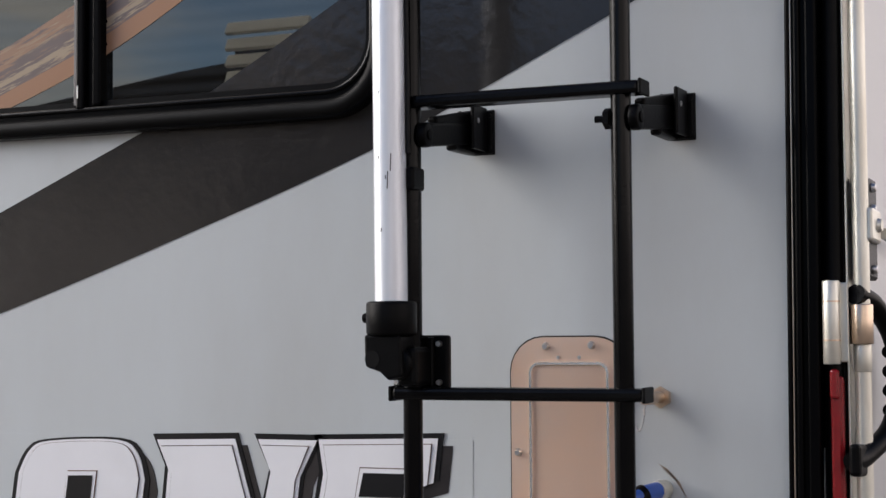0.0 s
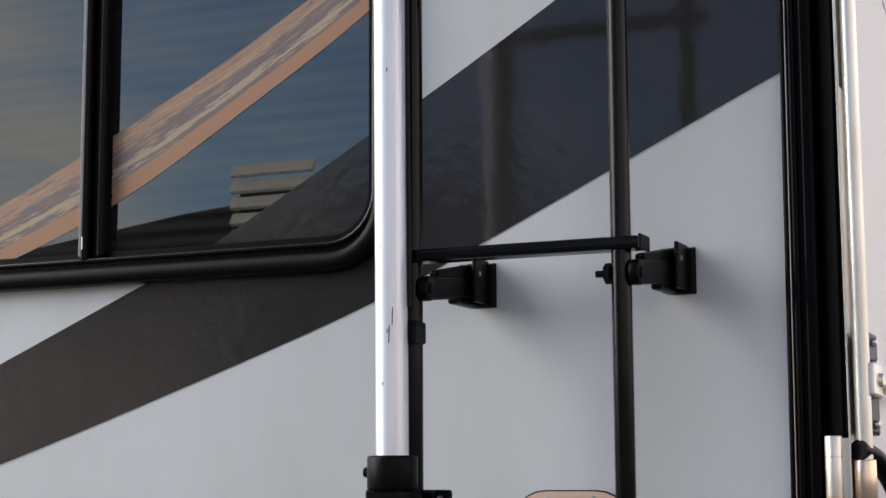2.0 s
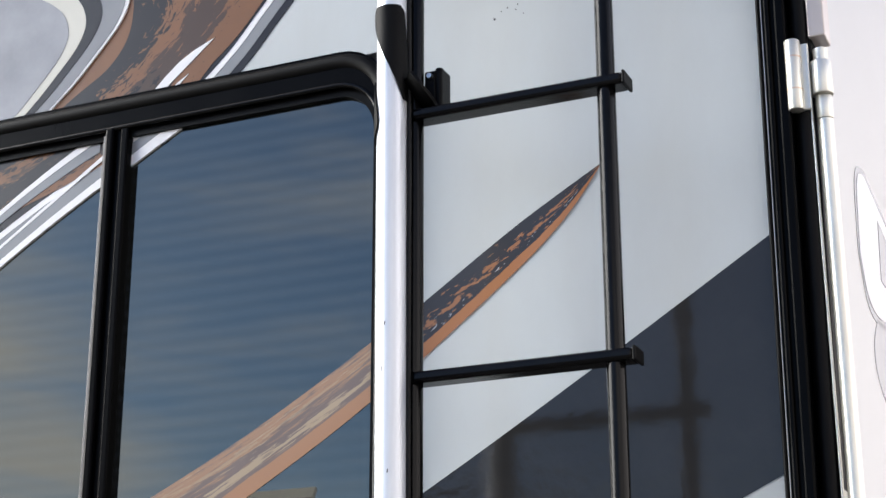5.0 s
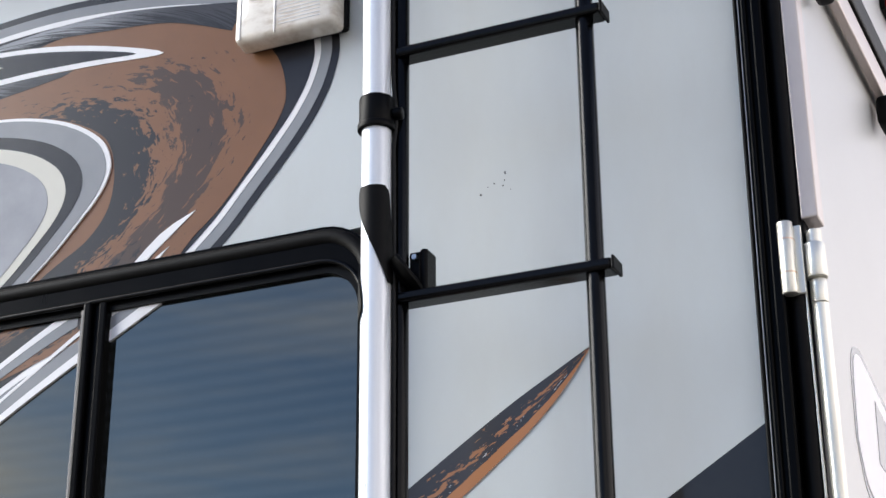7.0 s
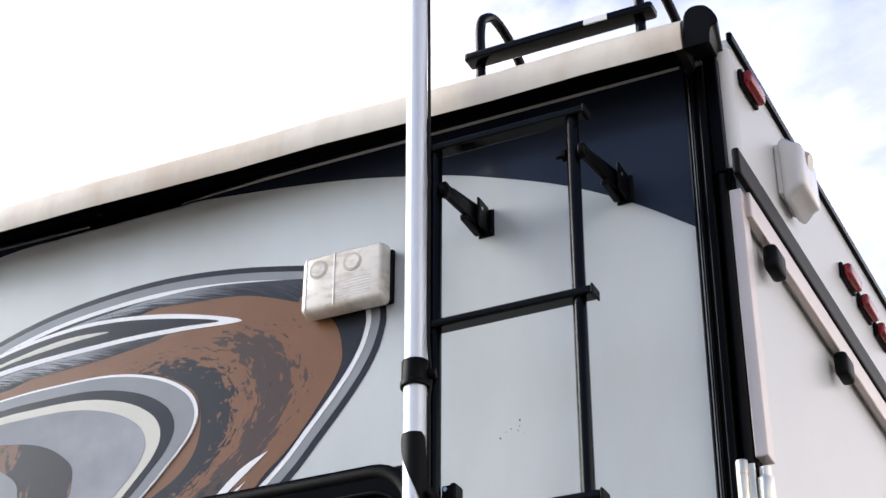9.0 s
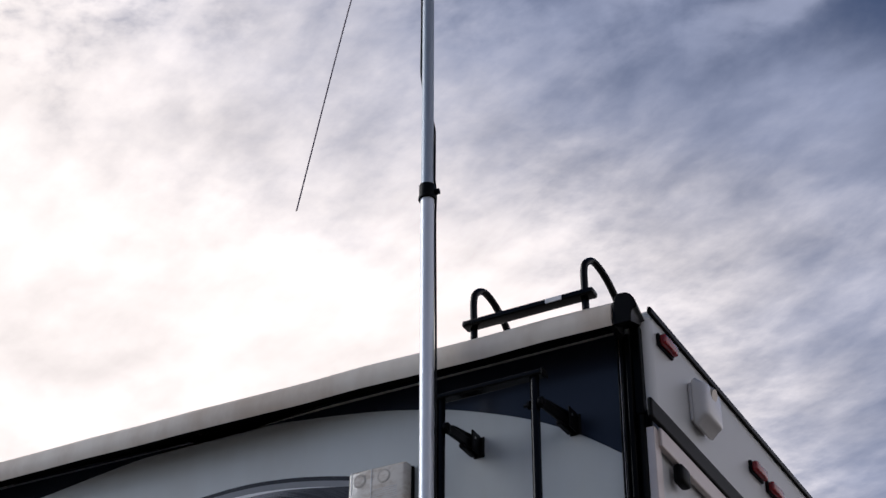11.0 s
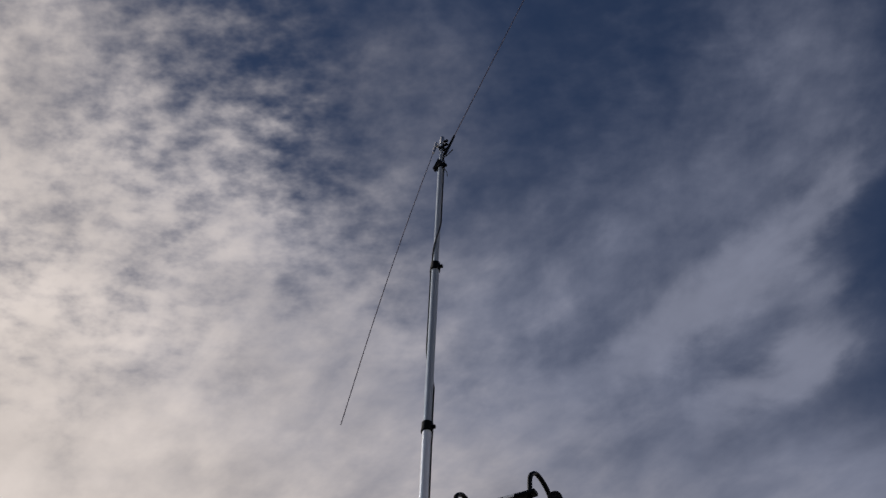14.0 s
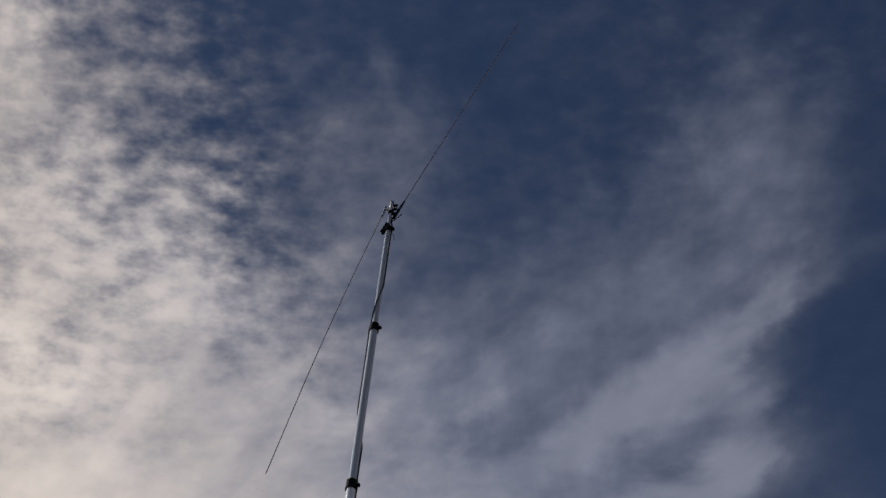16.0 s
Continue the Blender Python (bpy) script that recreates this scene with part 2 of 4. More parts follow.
M_DARKV = mat("dark_grey_vinyl", (0.018, 0.018, 0.022), 0.25, col2=(0.030, 0.030, 0.034), scale=16, amount=0.6, coat=0.05, spec=0.3)
M_BROWN = mat("copper_brown_vinyl", (0.205, 0.100, 0.050), 0.28, col2=(0.165, 0.082, 0.042), scale=10, amount=0.6, coat=0.05, spec=0.3)

class Print:
    """A vinyl print drawn in the strip's own coordinates: u along, v across."""

    def __init__(self, name, base, rough=0.26):
        self.m = mat(name, base, rough, col2=[c * 0.8 for c in base], scale=10, amount=0.6, coat=0.06, spec=0.3)
        self.nt = self.m.node_tree
        self.b = self.nt.nodes["Principled BSDF"]
        self.col = self.b.inputs["Base Color"].links[0].from_socket
        uvn = self.nt.nodes.new("ShaderNodeUVMap")
        uvn.uv_map = "print"
        sp = self.nt.nodes.new("ShaderNodeSeparateXYZ")
        self.nt.links.new(uvn.outputs[0], sp.inputs[0])
        self.uv, self.u, self.v = uvn.outputs[0], sp.outputs[0], sp.outputs[1]

    def math(self, op, a, b=0.0):
        n = self.nt.nodes.new("ShaderNodeMath")
        n.operation = op
        for k, v in enumerate((a, b)):
            if isinstance(v, (int, float)):
                n.inputs[k].default_value = v
            else:
                self.nt.links.new(v, n.inputs[k])
        return n.outputs[0]

    def noise(self, su, sv, detail=4.0, rough=0.6, shear=0.0, distort=0.0):
        c = self.nt.nodes.new("ShaderNodeCombineXYZ")
        u = self.math("MULTIPLY", self.u, su)
        self.nt.links.new(self.math("ADD", u, self.math("MULTIPLY", self.v, shear)), c.inputs[0])
        self.nt.links.new(self.math("MULTIPLY", self.v, sv), c.inputs[1])
        n = self.nt.nodes.new("ShaderNodeTexNoise")
        n.inputs["Scale"].default_value, n.inputs["Detail"].default_value = 1.0, detail
        n.inputs["Roughness"].default_value, n.inputs["Distortion"].default_value = rough, distort
        self.nt.links.new(c.outputs[0], n.inputs["Vector"])
        return n.outputs[0]

    def bell(self, x, at, width):
        d = self.math("SUBTRACT", x, at)
        return self.math("POWER", 2.718, self.math("MULTIPLY", self.math("MULTIPLY", d, d), -0.5 / width ** 2))

    def step(self, x, lo, hi, amount=1.0):
        n = self.nt.nodes.new("ShaderNodeMapRange")
        n.interpolation_type = "SMOOTHSTEP"
        n.inputs["From Min"].default_value, n.inputs["From Max"].default_value = lo, hi
        n.inputs["To Max"].default_value = amount
        self.nt.links.new(x, n.inputs["Value"])
        return n.outputs[0]

    def over(self, mask, col):
        n = self.nt.nodes.new("ShaderNodeMix")
        n.data_type = "RGBA"
        self.nt.links.new(mask, n.inputs["Factor"])
        self.nt.links.new(self.col, n.inputs["A"])
        n.inputs["B"].default_value = (*col, 1)
        self.col = n.outputs["Result"]
        self.nt.links.new(self.col, self.b.inputs["Base Color"])


# copper fill with torn flecks: dark close to the core, browner in the second wave
pr = Print("torn_copper_vinyl", (0.205, 0.100, 0.050), 0.28)
wave2 = pr.math("MULTIPLY", pr.bell(pr.v, 0.60, 0.15), pr.step(pr.u, 0.30, 0.42))
n_ = pr.noise(44, 15, 7.0, 0.68, 3.0, 0.4)
pr.over(pr.step(pr.math("ADD", n_, pr.math("MULTIPLY", wave2, 0.32)), 0.672, 0.690, 0.92), (0.055, 0.038, 0.032))
n_ = pr.noise(58, 17, 7.0, 0.70, -2.5, 0.4)
wave3 = pr.math("MULTIPLY", pr.bell(pr.v, 0.66, 0.16), pr.step(pr.u, 0.55, 0.66))
wave1 = pr.math("ADD", pr.math("MULTIPLY", pr.bell(pr.v, 0.06, 0.17), pr.step(pr.u, 0.24, 0.40)), pr.math("MULTIPLY", wave3, 0.9))
pr.over(pr.step(pr.math("ADD", n_, pr.math("MULTIPLY", wave1, 0.32)), 0.648, 0.664), (0.020, 0.019, 0.022))
M_TORN = pr.m
# stripe on the wall: charcoal with copper flecks and a copper lower edge
pr = Print("charcoal_copper_stripe", (0.042, 0.043, 0.050))
n_ = pr.noise(95, 9, 4.0, 0.6, 3.0, 0.3)
pr.over(pr.step(pr.math("ADD", n_, pr.math("MULTIPLY", pr.bell(pr.v, 0.55, 0.14), 0.16)), 0.66, 0.70), (0.30, 0.145, 0.075))
pr.over(pr.step(pr.math("ADD", pr.noise(120, 12, 3.0), pr.math("MULTIPLY", pr.bell(pr.v, 0.36, 0.06), 0.12)), 0.70, 0.73), (0.40, 0.40, 0.42))
pr.over(pr.step(pr.math("ADD", pr.v, pr.math("MULTIPLY", pr.noise(60, 2, 3.0), 0.08)), 0.30, 0.285), (0.36, 0.165, 0.075))
M_STRIPE_WALL = pr.m
# the same stripe as seen over the panes: paler, perforated film
pr = Print("perforated_copper_stripe", (0.185, 0.150, 0.140))
n_ = pr.noise(26, 13, 6.0, 0.66, 5.0, 0.3)
pr.over(pr.step(pr.math("ADD", n_, pr.math("MULTIPLY", pr.bell(pr.v, 0.86, 0.13), 0.22)), 0.56, 0.68, 0.85), (0.36, 0.225, 0.145))
n_ = pr.noise(34, 15, 6.0, 0.66, 6.0, 0.3)
pr.over(pr.step(pr.math("ADD", n_, pr.math("MULTIPLY", pr.bell(pr.v, 0.80, 0.08), 0.12)), 0.60, 0.68, 0.6), (0.40, 0.31, 0.21))
pr.over(pr.step(pr.math("ADD", pr.noise(32, 14, 6.0, 0.66, 6.0), pr.math("MULTIPLY", pr.bell(pr.v, 0.43, 0.06), 0.22)), 0.60, 0.68, 0.8), (0.44, 0.35, 0.24))
pr.over(pr.step(pr.math("ADD", pr.v, pr.math("MULTIPLY", pr.noise(30, 2, 3.0), 0.06)), 0.32, 0.30), (0.36, 0.205, 0.125))
M_STRIPE_GLASS = pr.m
# grey band, fine slanted dark hatching that thickens towards one edge
pr = Print("hatched_grey_vinyl", (0.30, 0.31, 0.34))
n_ = pr.noise(170, 1.2, 2.0, 0.5, 26.0)
pr.over(pr.step(pr.math("ADD", n_, pr.math("MULTIPLY", pr.step(pr.v, 0.95, 0.05), 0.16)), 0.57, 0.61), (0.022, 0.022, 0.026))
pr.over(pr.step(pr.u, 0.66, 0.90, 0.9), (0.020, 0.020, 0.024))
M_HATCHV = pr.m
M_INK = mat("black_ink_outline", (0.010, 0.010, 0.011), 0.3, scale=14, amount=0.4, spec=0.3)
M_PIN = mat("thin_brown_pinstripe", (0.05, 0.04, 0.038), 0.3, col2=(0.24, 0.13, 0.08), scale=9, amount=0.8)
M_SHADOWV = mat("printed_drop_shadow_vinyl", (0.014, 0.012, 0.013), 0.3, col2=(0.045, 0.040, 0.040), scale=14, amount=0.8, coat=0.2)
M_BLACK = mat("black_powder_coat", (0.0022, 0.0022, 0.0026), 0.13, col2=(0.005, 0.005, 0.005), scale=40, amount=0.5, bump=0.08, bump_scale=300, rough2=0.24, spec=0.17)
M_PLASTIC = mat("black_plastic", (0.0022, 0.0022, 0.0026), 0.36, col2=(0.006, 0.0058, 0.0058), scale=30, amount=0.5, bump=0.12, bump_scale=260, spec=0.08)
M_RUBBER = mat("black_rubber", (0.002, 0.002, 0.0022), 0.5, col2=(0.005, 0.005, 0.005), scale=25, amount=0.5, bump=0.1, bump_scale=150, spec=0.12)
M_TRIM = mat("black_anodised_trim", (0.0018, 0.0018, 0.0022), 0.2, col2=(0.004, 0.004, 0.0042), scale=18, amount=0.5, stretch=(1, 1, 0.1), rough2=0.28, spec=0.05)
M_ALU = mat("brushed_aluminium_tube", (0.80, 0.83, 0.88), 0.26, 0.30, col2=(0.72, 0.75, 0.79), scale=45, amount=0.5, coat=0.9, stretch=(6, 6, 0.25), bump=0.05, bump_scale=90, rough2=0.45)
# same aluminium, its dimmer look against the sky put into the colour
M_ALU_DIM = mat("aluminium_tube_dimmed_against_sky", (0.40, 0.44, 0.49), 0.42, 0.55, col2=(0.33, 0.36, 0.40), scale=45, amount=0.5, stretch=(6, 6, 0.25), rough2=0.52)
M_EDGE = mat("dull_aluminium_edge", (0.15, 0.14, 0.135), 0.45, 0.3, scale=30)
M_SCUFF = mat("scuffed_aluminium", (0.05, 0.05, 0.055), 0.6, 0.3)
M_BEAD = mat("polished_aluminium_bead", (0.95, 0.93, 0.91), 0.2, 0.8, col2=(0.8, 0.78, 0.76), scale=14)
# bare aluminium; warm ground and grey sky reflections are mixed into the colour
M_HATCH = mat("bare_aluminium_painted_reflection", (0.92, 0.63, 0.46), 0.24, 0.6, col2=(0.74, 0.62, 0.55), scale=5, amount=0.9, bump=0.5, bump_scale=5, rough2=0.40)
M_STEEL = mat("zinc_plated_steel", (0.80, 0.79, 0.72), 0.32, 0.8, col2=(0.58, 0.54, 0.45), scale=22, amount=0.7, stretch=(1, 1, 0.3), rough2=0.48)
M_SCREW = mat("steel_screw", (0.62, 0.61, 0.60), 0.32, 1.0, scale=60, amount=0.4)
M_BRASS = mat("brass_fitting", (0.74, 0.58, 0.44), 0.28, 1.0, col2=(0.45, 0.34, 0.25), scale=40, amount=0.6)
M_GUTTER = mat("weathered_cream_gutter", (0.66, 0.61, 0.54), 0.5, col2=(0.42, 0.33, 0.25), scale=7, amount=0.75, stretch=(1.2, 1, 0.4), bump=0.08, bump_scale=40)
M_LENS = mat("yellowed_clear_lens", (0.82, 0.77, 0.69), 0.12, col2=(0.45, 0.36, 0.26), scale=42, amount=0.75, coat=0.6, bump=0.1, bump_scale=60, stretch=(1, 1, 2))
M_LENSC = mat("frosted_clear_lens", (0.78, 0.77, 0.76), 0.22, col2=(0.62, 0.60, 0.58), scale=14, amount=0.5, coat=0.6)
M_BULB = mat("reflector_cup", (0.52, 0.47, 0.40), 0.3, 0.2, scale=30)
M_RED = mat("red_lens", (0.30, 0.010, 0.014), 0.2, col2=(0.15, 0.006, 0.008), scale=30, amount=0.5, coat=0.25)
M_BEIGE = mat("pale_anodised_strip", (0.62, 0.55, 0.51), 0.35, 0.3, col2=(0.52, 0.45, 0.41), scale=16, amount=0.4)
M_ROOF = mat("roof_membrane", (0.55, 0.53, 0.50), 0.7, scale=5, amount=0.5)
M_SKIRT = mat("lower_wall_paint", (0.50, 0.49, 0.47), 0.4, scale=3, amount=0.4)
M_BLUE = mat("blue_hose_fitting", (0.03, 0.10, 0.42), 0.35, scale=20)
M_CABLE = mat("black_coax_cable", (0.008, 0.008, 0.008), 0.5, scale=60, spec=0.2)
M_WHIP = mat("stainless_whip", (0.24, 0.20, 0.22), 0.4, 0.8, scale=60)
M_GROUND = mat("gravel_ground", (0.15, 0.135, 0.118), 0.9, col2=(0.085, 0.077, 0.068), scale=2.5, amount=0.8, bump=0.5, bump_scale=9)
M_SIDING = mat("cream_lap_siding", (0.90, 0.86, 0.76), 0.6, scale=5, amount=0.4)
# roof shingle; on the gable the same near-black paints the shade between boards
M_SHINGLE_GAP = mat("dark_shingle_and_gap_shade", (0.016, 0.012, 0.010), 0.9, col2=(0.030, 0.022, 0.018), scale=6, amount=0.7, bump=0.4, bump_scale=20, spec=0.05)
M_LEAF = mat("palm_leaf", (0.055, 0.085, 0.03), 0.6, scale=6, amount=0.5)
M_BARK = mat("palm_bark", (0.12, 0.09, 0.065), 0.9, scale=8, amount=0.6)

# tinted panes, with the slats of a drawn blind faintly showing
M_GLASS = bpy.data.materials.new("tinted_glass")
M_GLASS.use_nodes = True
gt = M_GLASS.node_tree
gb = gt.nodes["Principled BSDF"]
gb.inputs["Roughness"].default_value, gb.inputs["IOR"].default_value = 0.012, 2.05
gb.inputs["Specular Tint"].default_value = (0.93, 1.0, 0.94, 1)
gc = gt.nodes.new("ShaderNodeTexCoord")
gw = gt.nodes.new("ShaderNodeTexWave")
gw.bands_direction = "Z"
gw.inputs["Scale"].default_value, gw.inputs["Distortion"].default_value = 17.0, 0.6
gt.links.new(gc.outputs["Object"], gw.inputs["Vector"])
gm = gt.nodes.new("ShaderNodeMix")
gm.data_type = "RGBA"
gm.inputs["A"].default_value, gm.inputs["B"].default_value = (0.002, 0.0025, 0.003, 1), (0.013, 0.015, 0.017, 1)
gt.links.new(gw.outputs["Fac"], gm.inputs["Factor"])
gt.links.new(gm.outputs["Result"], gb.inputs["Base Color"])


# ---- building tools ----
def part(name, bm, material, parent=None, label="", smooth=False):
    me = bpy.data.meshes.new(name)
    bmesh.ops.recalc_face_normals(bm, faces=bm.faces)
    bm.to_mesh(me)
    bm.free()
    if smooth:
        for p in me.polygons:
            p.use_smooth = True
        me.set_sharp_from_angle(angle=radians(50))
    me.materials.append(material)
    ob = new(name, me)
    if parent:
        ob.parent = parent
    if label:
        tagged(ob, label)
    return ob


def thing(name, label, category, group="", kind="", at=(0, 0, 0)):
    ob = new(name)
    ob.location = at
    return tagged(ob, label, category, group, kind)


def box(x0, x1, y0, y1, z0, z1, bevel=0.0, bm=None, seg=2, m=None):
    own = bmesh.new()
    bmesh.ops.create_cube(own, size=1.0)
    for v in own.verts:
        v.co = Vector((x0 + (v.co.x + .5) * (x1 - x0), y0 + (v.co.y + .5) * (y1 - y0), z0 + (v.co.z + .5) * (z1 - z0)))
    if bevel:
        bmesh.ops.bevel(own, geom=own.edges[:], offset=bevel, segments=seg, affect="EDGES", profile=0.5)
    if m:
        own.transform(m)
    return merge(bm, own)


def merge(bm, own):
    if bm is None:
        return own
    me = bpy.data.meshes.new("tmp")
    own.to_mesh(me)
    own.free()
    bm.from_mesh(me)
    bpy.data.meshes.remove(me)
    return bm


def cyl(a, b, r, r2=None, seg=24, bm=None, bevel=0.0):
    a, b = Vector(a), Vector(b)
    own = bmesh.new()
    bmesh.ops.create_cone(own, cap_ends=True, segments=seg, radius1=r, radius2=r if r2 is None else r2, depth=(b - a).length)
    if bevel:
        es = [e for e in own.edges if len(e.link_faces) == 2 and any(len(f.verts) > 4 for f in e.link_faces)]
        bmesh.ops.bevel(own, geom=es, offset=bevel, segments=2, affect="EDGES", profile=0.5)
    own.transform(Matrix.Translation((a + b) / 2) @ (b - a).to_track_quat("Z", "Y").to_matrix().to_4x4())
    return merge(bm, own)


def smooth_line(pts, n=8):
    """A Catmull-Rom curve through a few design points."""
    pts = [Vector(p) for p in pts]
    out = []
    for k in range(len(pts) - 1):
        p0, p1, p2, p3 = pts[max(k - 1, 0)], pts[k], pts[k + 1], pts[min(k + 2, len(pts) - 1)]
        for j in range(n):
            t = j / n
            out.append(0.5 * (2 * p1 + (p2 - p0) * t + (2 * p0 - 5 * p1 + 4 * p2 - p3) * t * t + (3 * p1 - p0 - 3 * p2 + p3) * t ** 3))
    return out + [pts[-1]]


def tube(pts, r, seg=10, bm=None, curve=8, flat=1.0):
    """A round tube swept along a smoothed line."""
    line = smooth_line(pts, curve) if curve else [Vector(p) for p in pts]
    own = bmesh.new()
    rings, side = [], None
    for k, p in enumerate(line):
        d = (line[min(k + 1, len(line) - 1)] - line[max(k - 1, 0)]).normalized()
        if side is None:
            side = d.orthogonal().normalized()
        side = (side - d * side.dot(d)).normalized()
        other = d.cross(side)
        rings.append([own.verts.new(p + r * (math.cos(q) * side + flat * math.sin(q) * other)) for q in (2 * math.pi * j / seg for j in range(seg))])
    for u, v in zip(rings, rings[1:]):
        for j in range(seg):
            own.faces.new((u[j], u[(j + 1) % seg], v[(j + 1) % seg], v[j]))
    own.faces.new(rings[0][::-1])
    own.faces.new(rings[-1])
    return merge(bm, own)


def sheet(pts, front, back, bm=None):
    """A flat piece in the side wall's plane: outline in (x, z), from y = front to y = back."""
    own = bmesh.new()
    vs = [own.verts.new((p[0], front, p[1])) for p in pts]
    f = own.faces.new(vs)
    r = bmesh.ops.extrude_face_region(own, geom=[f])
    for v in r["geom"]:
        if isinstance(v, bmesh.types.BMVert):
            v.co.y = back
    bmesh.ops.triangulate(own, faces=[g for g in own.faces if len(g.verts) > 4])
    return merge(bm, own)


def flat_curve(pts, n=6):
    return [(p.x, p.y) for p in smooth_line([(x, z, 0) for x, z in pts], n)]


def clip(poly, x0, x1, z0, z1):
    """The outline cut to a rectangle."""
    for ax, lim, sg in ((0, x0, 1), (0, x1, -1), (1, z0, 1), (1, z1, -1)):
        out = []
        for k in range(len(poly)):
            a, b = poly[k - 1], poly[k]
            ia, ib = (a[ax] - lim) * sg >= 0, (b[ax] - lim) * sg >= 0
            if ia != ib:
                t = (lim - a[ax]) / (b[ax] - a[ax])
                out.append((a[0] + t * (b[0] - a[0]), a[1] + t * (b[1] - a[1])))
            if ib:
                out.append(b)
        poly = out
        if len(poly) < 3:
            return []
    return poly


def rounded(x0, x1, z0, z1, r, n=6):
    pts = []
    for cx, cz, a in ((x1 - r, z1 - r, 0), (x0 + r, z1 - r, 90), (x0 + r, z0 + r, 180), (x1 - r, z0 + r, 270)):
        pts += [(cx + r * math.cos(radians(a + 90 * k / n)), cz + r * math.sin(radians(a + 90 * k / n))) for k in range(n + 1)]
    return pts


def ring_sheet(outer, inner, front, back):
    """A frame between two outlines with the same count of points."""
    bm = bmesh.new()
    rows = []
    for pts, y in ((outer, back), (outer, front), (inner, front), (inner, back)):
        rows.append([bm.verts.new((p[0], y, p[1])) for p in pts])
    n = len(outer)
    for a, b in zip(rows, rows[1:] + rows[:1]):
        for k in range(n):
            bm.faces.new((a[k], a[(k + 1) % n], b[(k + 1) % n], b[k]))
    return bm


# ---- ground ----
bm = bmesh.new()
bmesh.ops.create_grid(bm, x_segments=40, y_segments=40, size=600)
tagged(part("ground", bm, M_GROUND), "grey-brown packed gravel ground around the camper", "ground", kind="structure")

# ---- camper body ----
CX = 0.365                     # where the side wall meets the corner trim
REAR = Matrix.Translation((0.442, 0, 0)) @ Matrix.Rotation(-0.05, 4, "Z") @ Matrix(((1, 0, 0, 0), (0, 1, 0, 0), (0, -0.06, 1, 0), (0, 0, 0, 1)))   # rear face: local y runs along it, local x outwards
camper = thing("camper", "white fibreglass camper trailer with dark swirl graphics", "camper")
WX0, WX1, WZ0, WZ1 = -1.30, -0.085, 2.362, 3.123     # window cut-out
bm = box(-6.0, WX0, 0.0, 0.06, 0.45, 3.74)
box(WX1, CX + .03, 0.0, 0.06, 0.45, 3.74, bm=bm)
box(WX0, WX1, 0.0, 0.06, 0.45, WZ0, bm=bm)
box(WX0, WX1, 0.0, 0.06, WZ1, 3.74, bm=bm)
part("side_wall", bm, M_WALL, camper, "white fibreglass side wall")
part("roof", box(-6.0, 0.40, -0.0, 2.5, 3.70, 3.745, 0.01), M_ROOF, camper, "pale roof membrane")
part("far_wall", box(-6.0, 0.38, 2.44, 2.5, 0.45, 3.70), M_WALL, camper)
part("front_wall", box(-6.06, -6.0, 0.0, 2.5, 0.45, 3.74), M_WALL, camper)
part("skirt", box(-6.0, 0.36, 0.03, 2.45, 0.0, 0.45), M_SKIRT, camper)
part("rear_wall", box(-0.05, 0.0, 0.03, 2.45, 3.44, 3.775, m=REAR), M_DOOR, camper, "white rear wall")
part("rear_wall", box(-0.06, -0.02, 0.03, 2.45, 0.3, 3.44, m=REAR), M_DOOR, camper)
# cream gutter with a rounded lip, stained, over a black drip rail
def long_profile(prof, wave=1.0, material=None):
    bm = bmesh.new()
    rows = []
    for k in range(41):
        x = -6.0 + (0.397 + 6.0) * k / 40
        rows.append([bm.verts.new((x, y + wave * 0.0012 * math.sin(k * 1.7), z + wave * 0.0015 * math.sin(k * 2.3) + 0.008 * min(1.5, 0.4 - x))) for y, z in prof])
    for a, b in zip(rows, rows[1:]):
        for j in range(len(prof)):
            bm.faces.new((a[j], a[(j + 1) % len(prof)], b[(j + 1) % len(prof)], b[j]))
    bm.faces.new(rows[-1])
    bm.faces.new(rows[0][::-1])
    return bm


part("gutter", long_profile([(0.03, 3.744), (-0.060, 3.738), (-0.082, 3.690), (-0.089, 3.684), (-0.095, 3.704), (-0.091, 3.732), (-0.075, 3.750), (0.03, 3.760)]), M_GUTTER, camper, "stained cream roof gutter", True)
part("drip_rail", long_profile([(-0.020, 3.7235), (0.004, 3.7225), (0.02, 3.752), (-0.068, 3.740), (-0.066, 3.731), (-0.026, 3.737)], 0.0), M_TRIM, camper, "black drip rail under the gutter")
part("drip_rail", box(-.745, -.735, -.026, -.01, 3.723, 3.752, .003), M_RUBBER, camper)
def leaned(bm):
    """The corner leans a little outwards towards the roof."""
    for v in bm.verts:
        v.co.x += .0066 * (v.co.z - 2.45)
    return bm


# corner trim: ribbed black extrusion
bm = box(CX, 0.398, -0.010, 0.03, 0.45, 3.70, 0.003)
for x0, x1, d in ((CX, CX + .005, .014), (.374, .381, .0155), (.386, .398, .017)):
    box(x0, x1, -d, 0.0, 0.45, 3.70, 0.0024, bm)
part("corner_trim", leaned(bm), M_TRIM, camper, "ribbed black corner trim")
part("corner_trim", leaned(box(.3705, .3715, -0.0125, -0.010, 0.45, 3.70)), M_BRASS, camper, "thin bronze line in the corner trim")
bm = cyl((.409, 0.004, 0.45), (.409, 0.004, 3.505), .0095, seg=16)
box(.398, .422, 0.004, 0.05, 0.45, 3.51, 0.003, bm)
part("door_seal", leaned(bm), M_RUBBER, camper, "black bulb door seal", True)
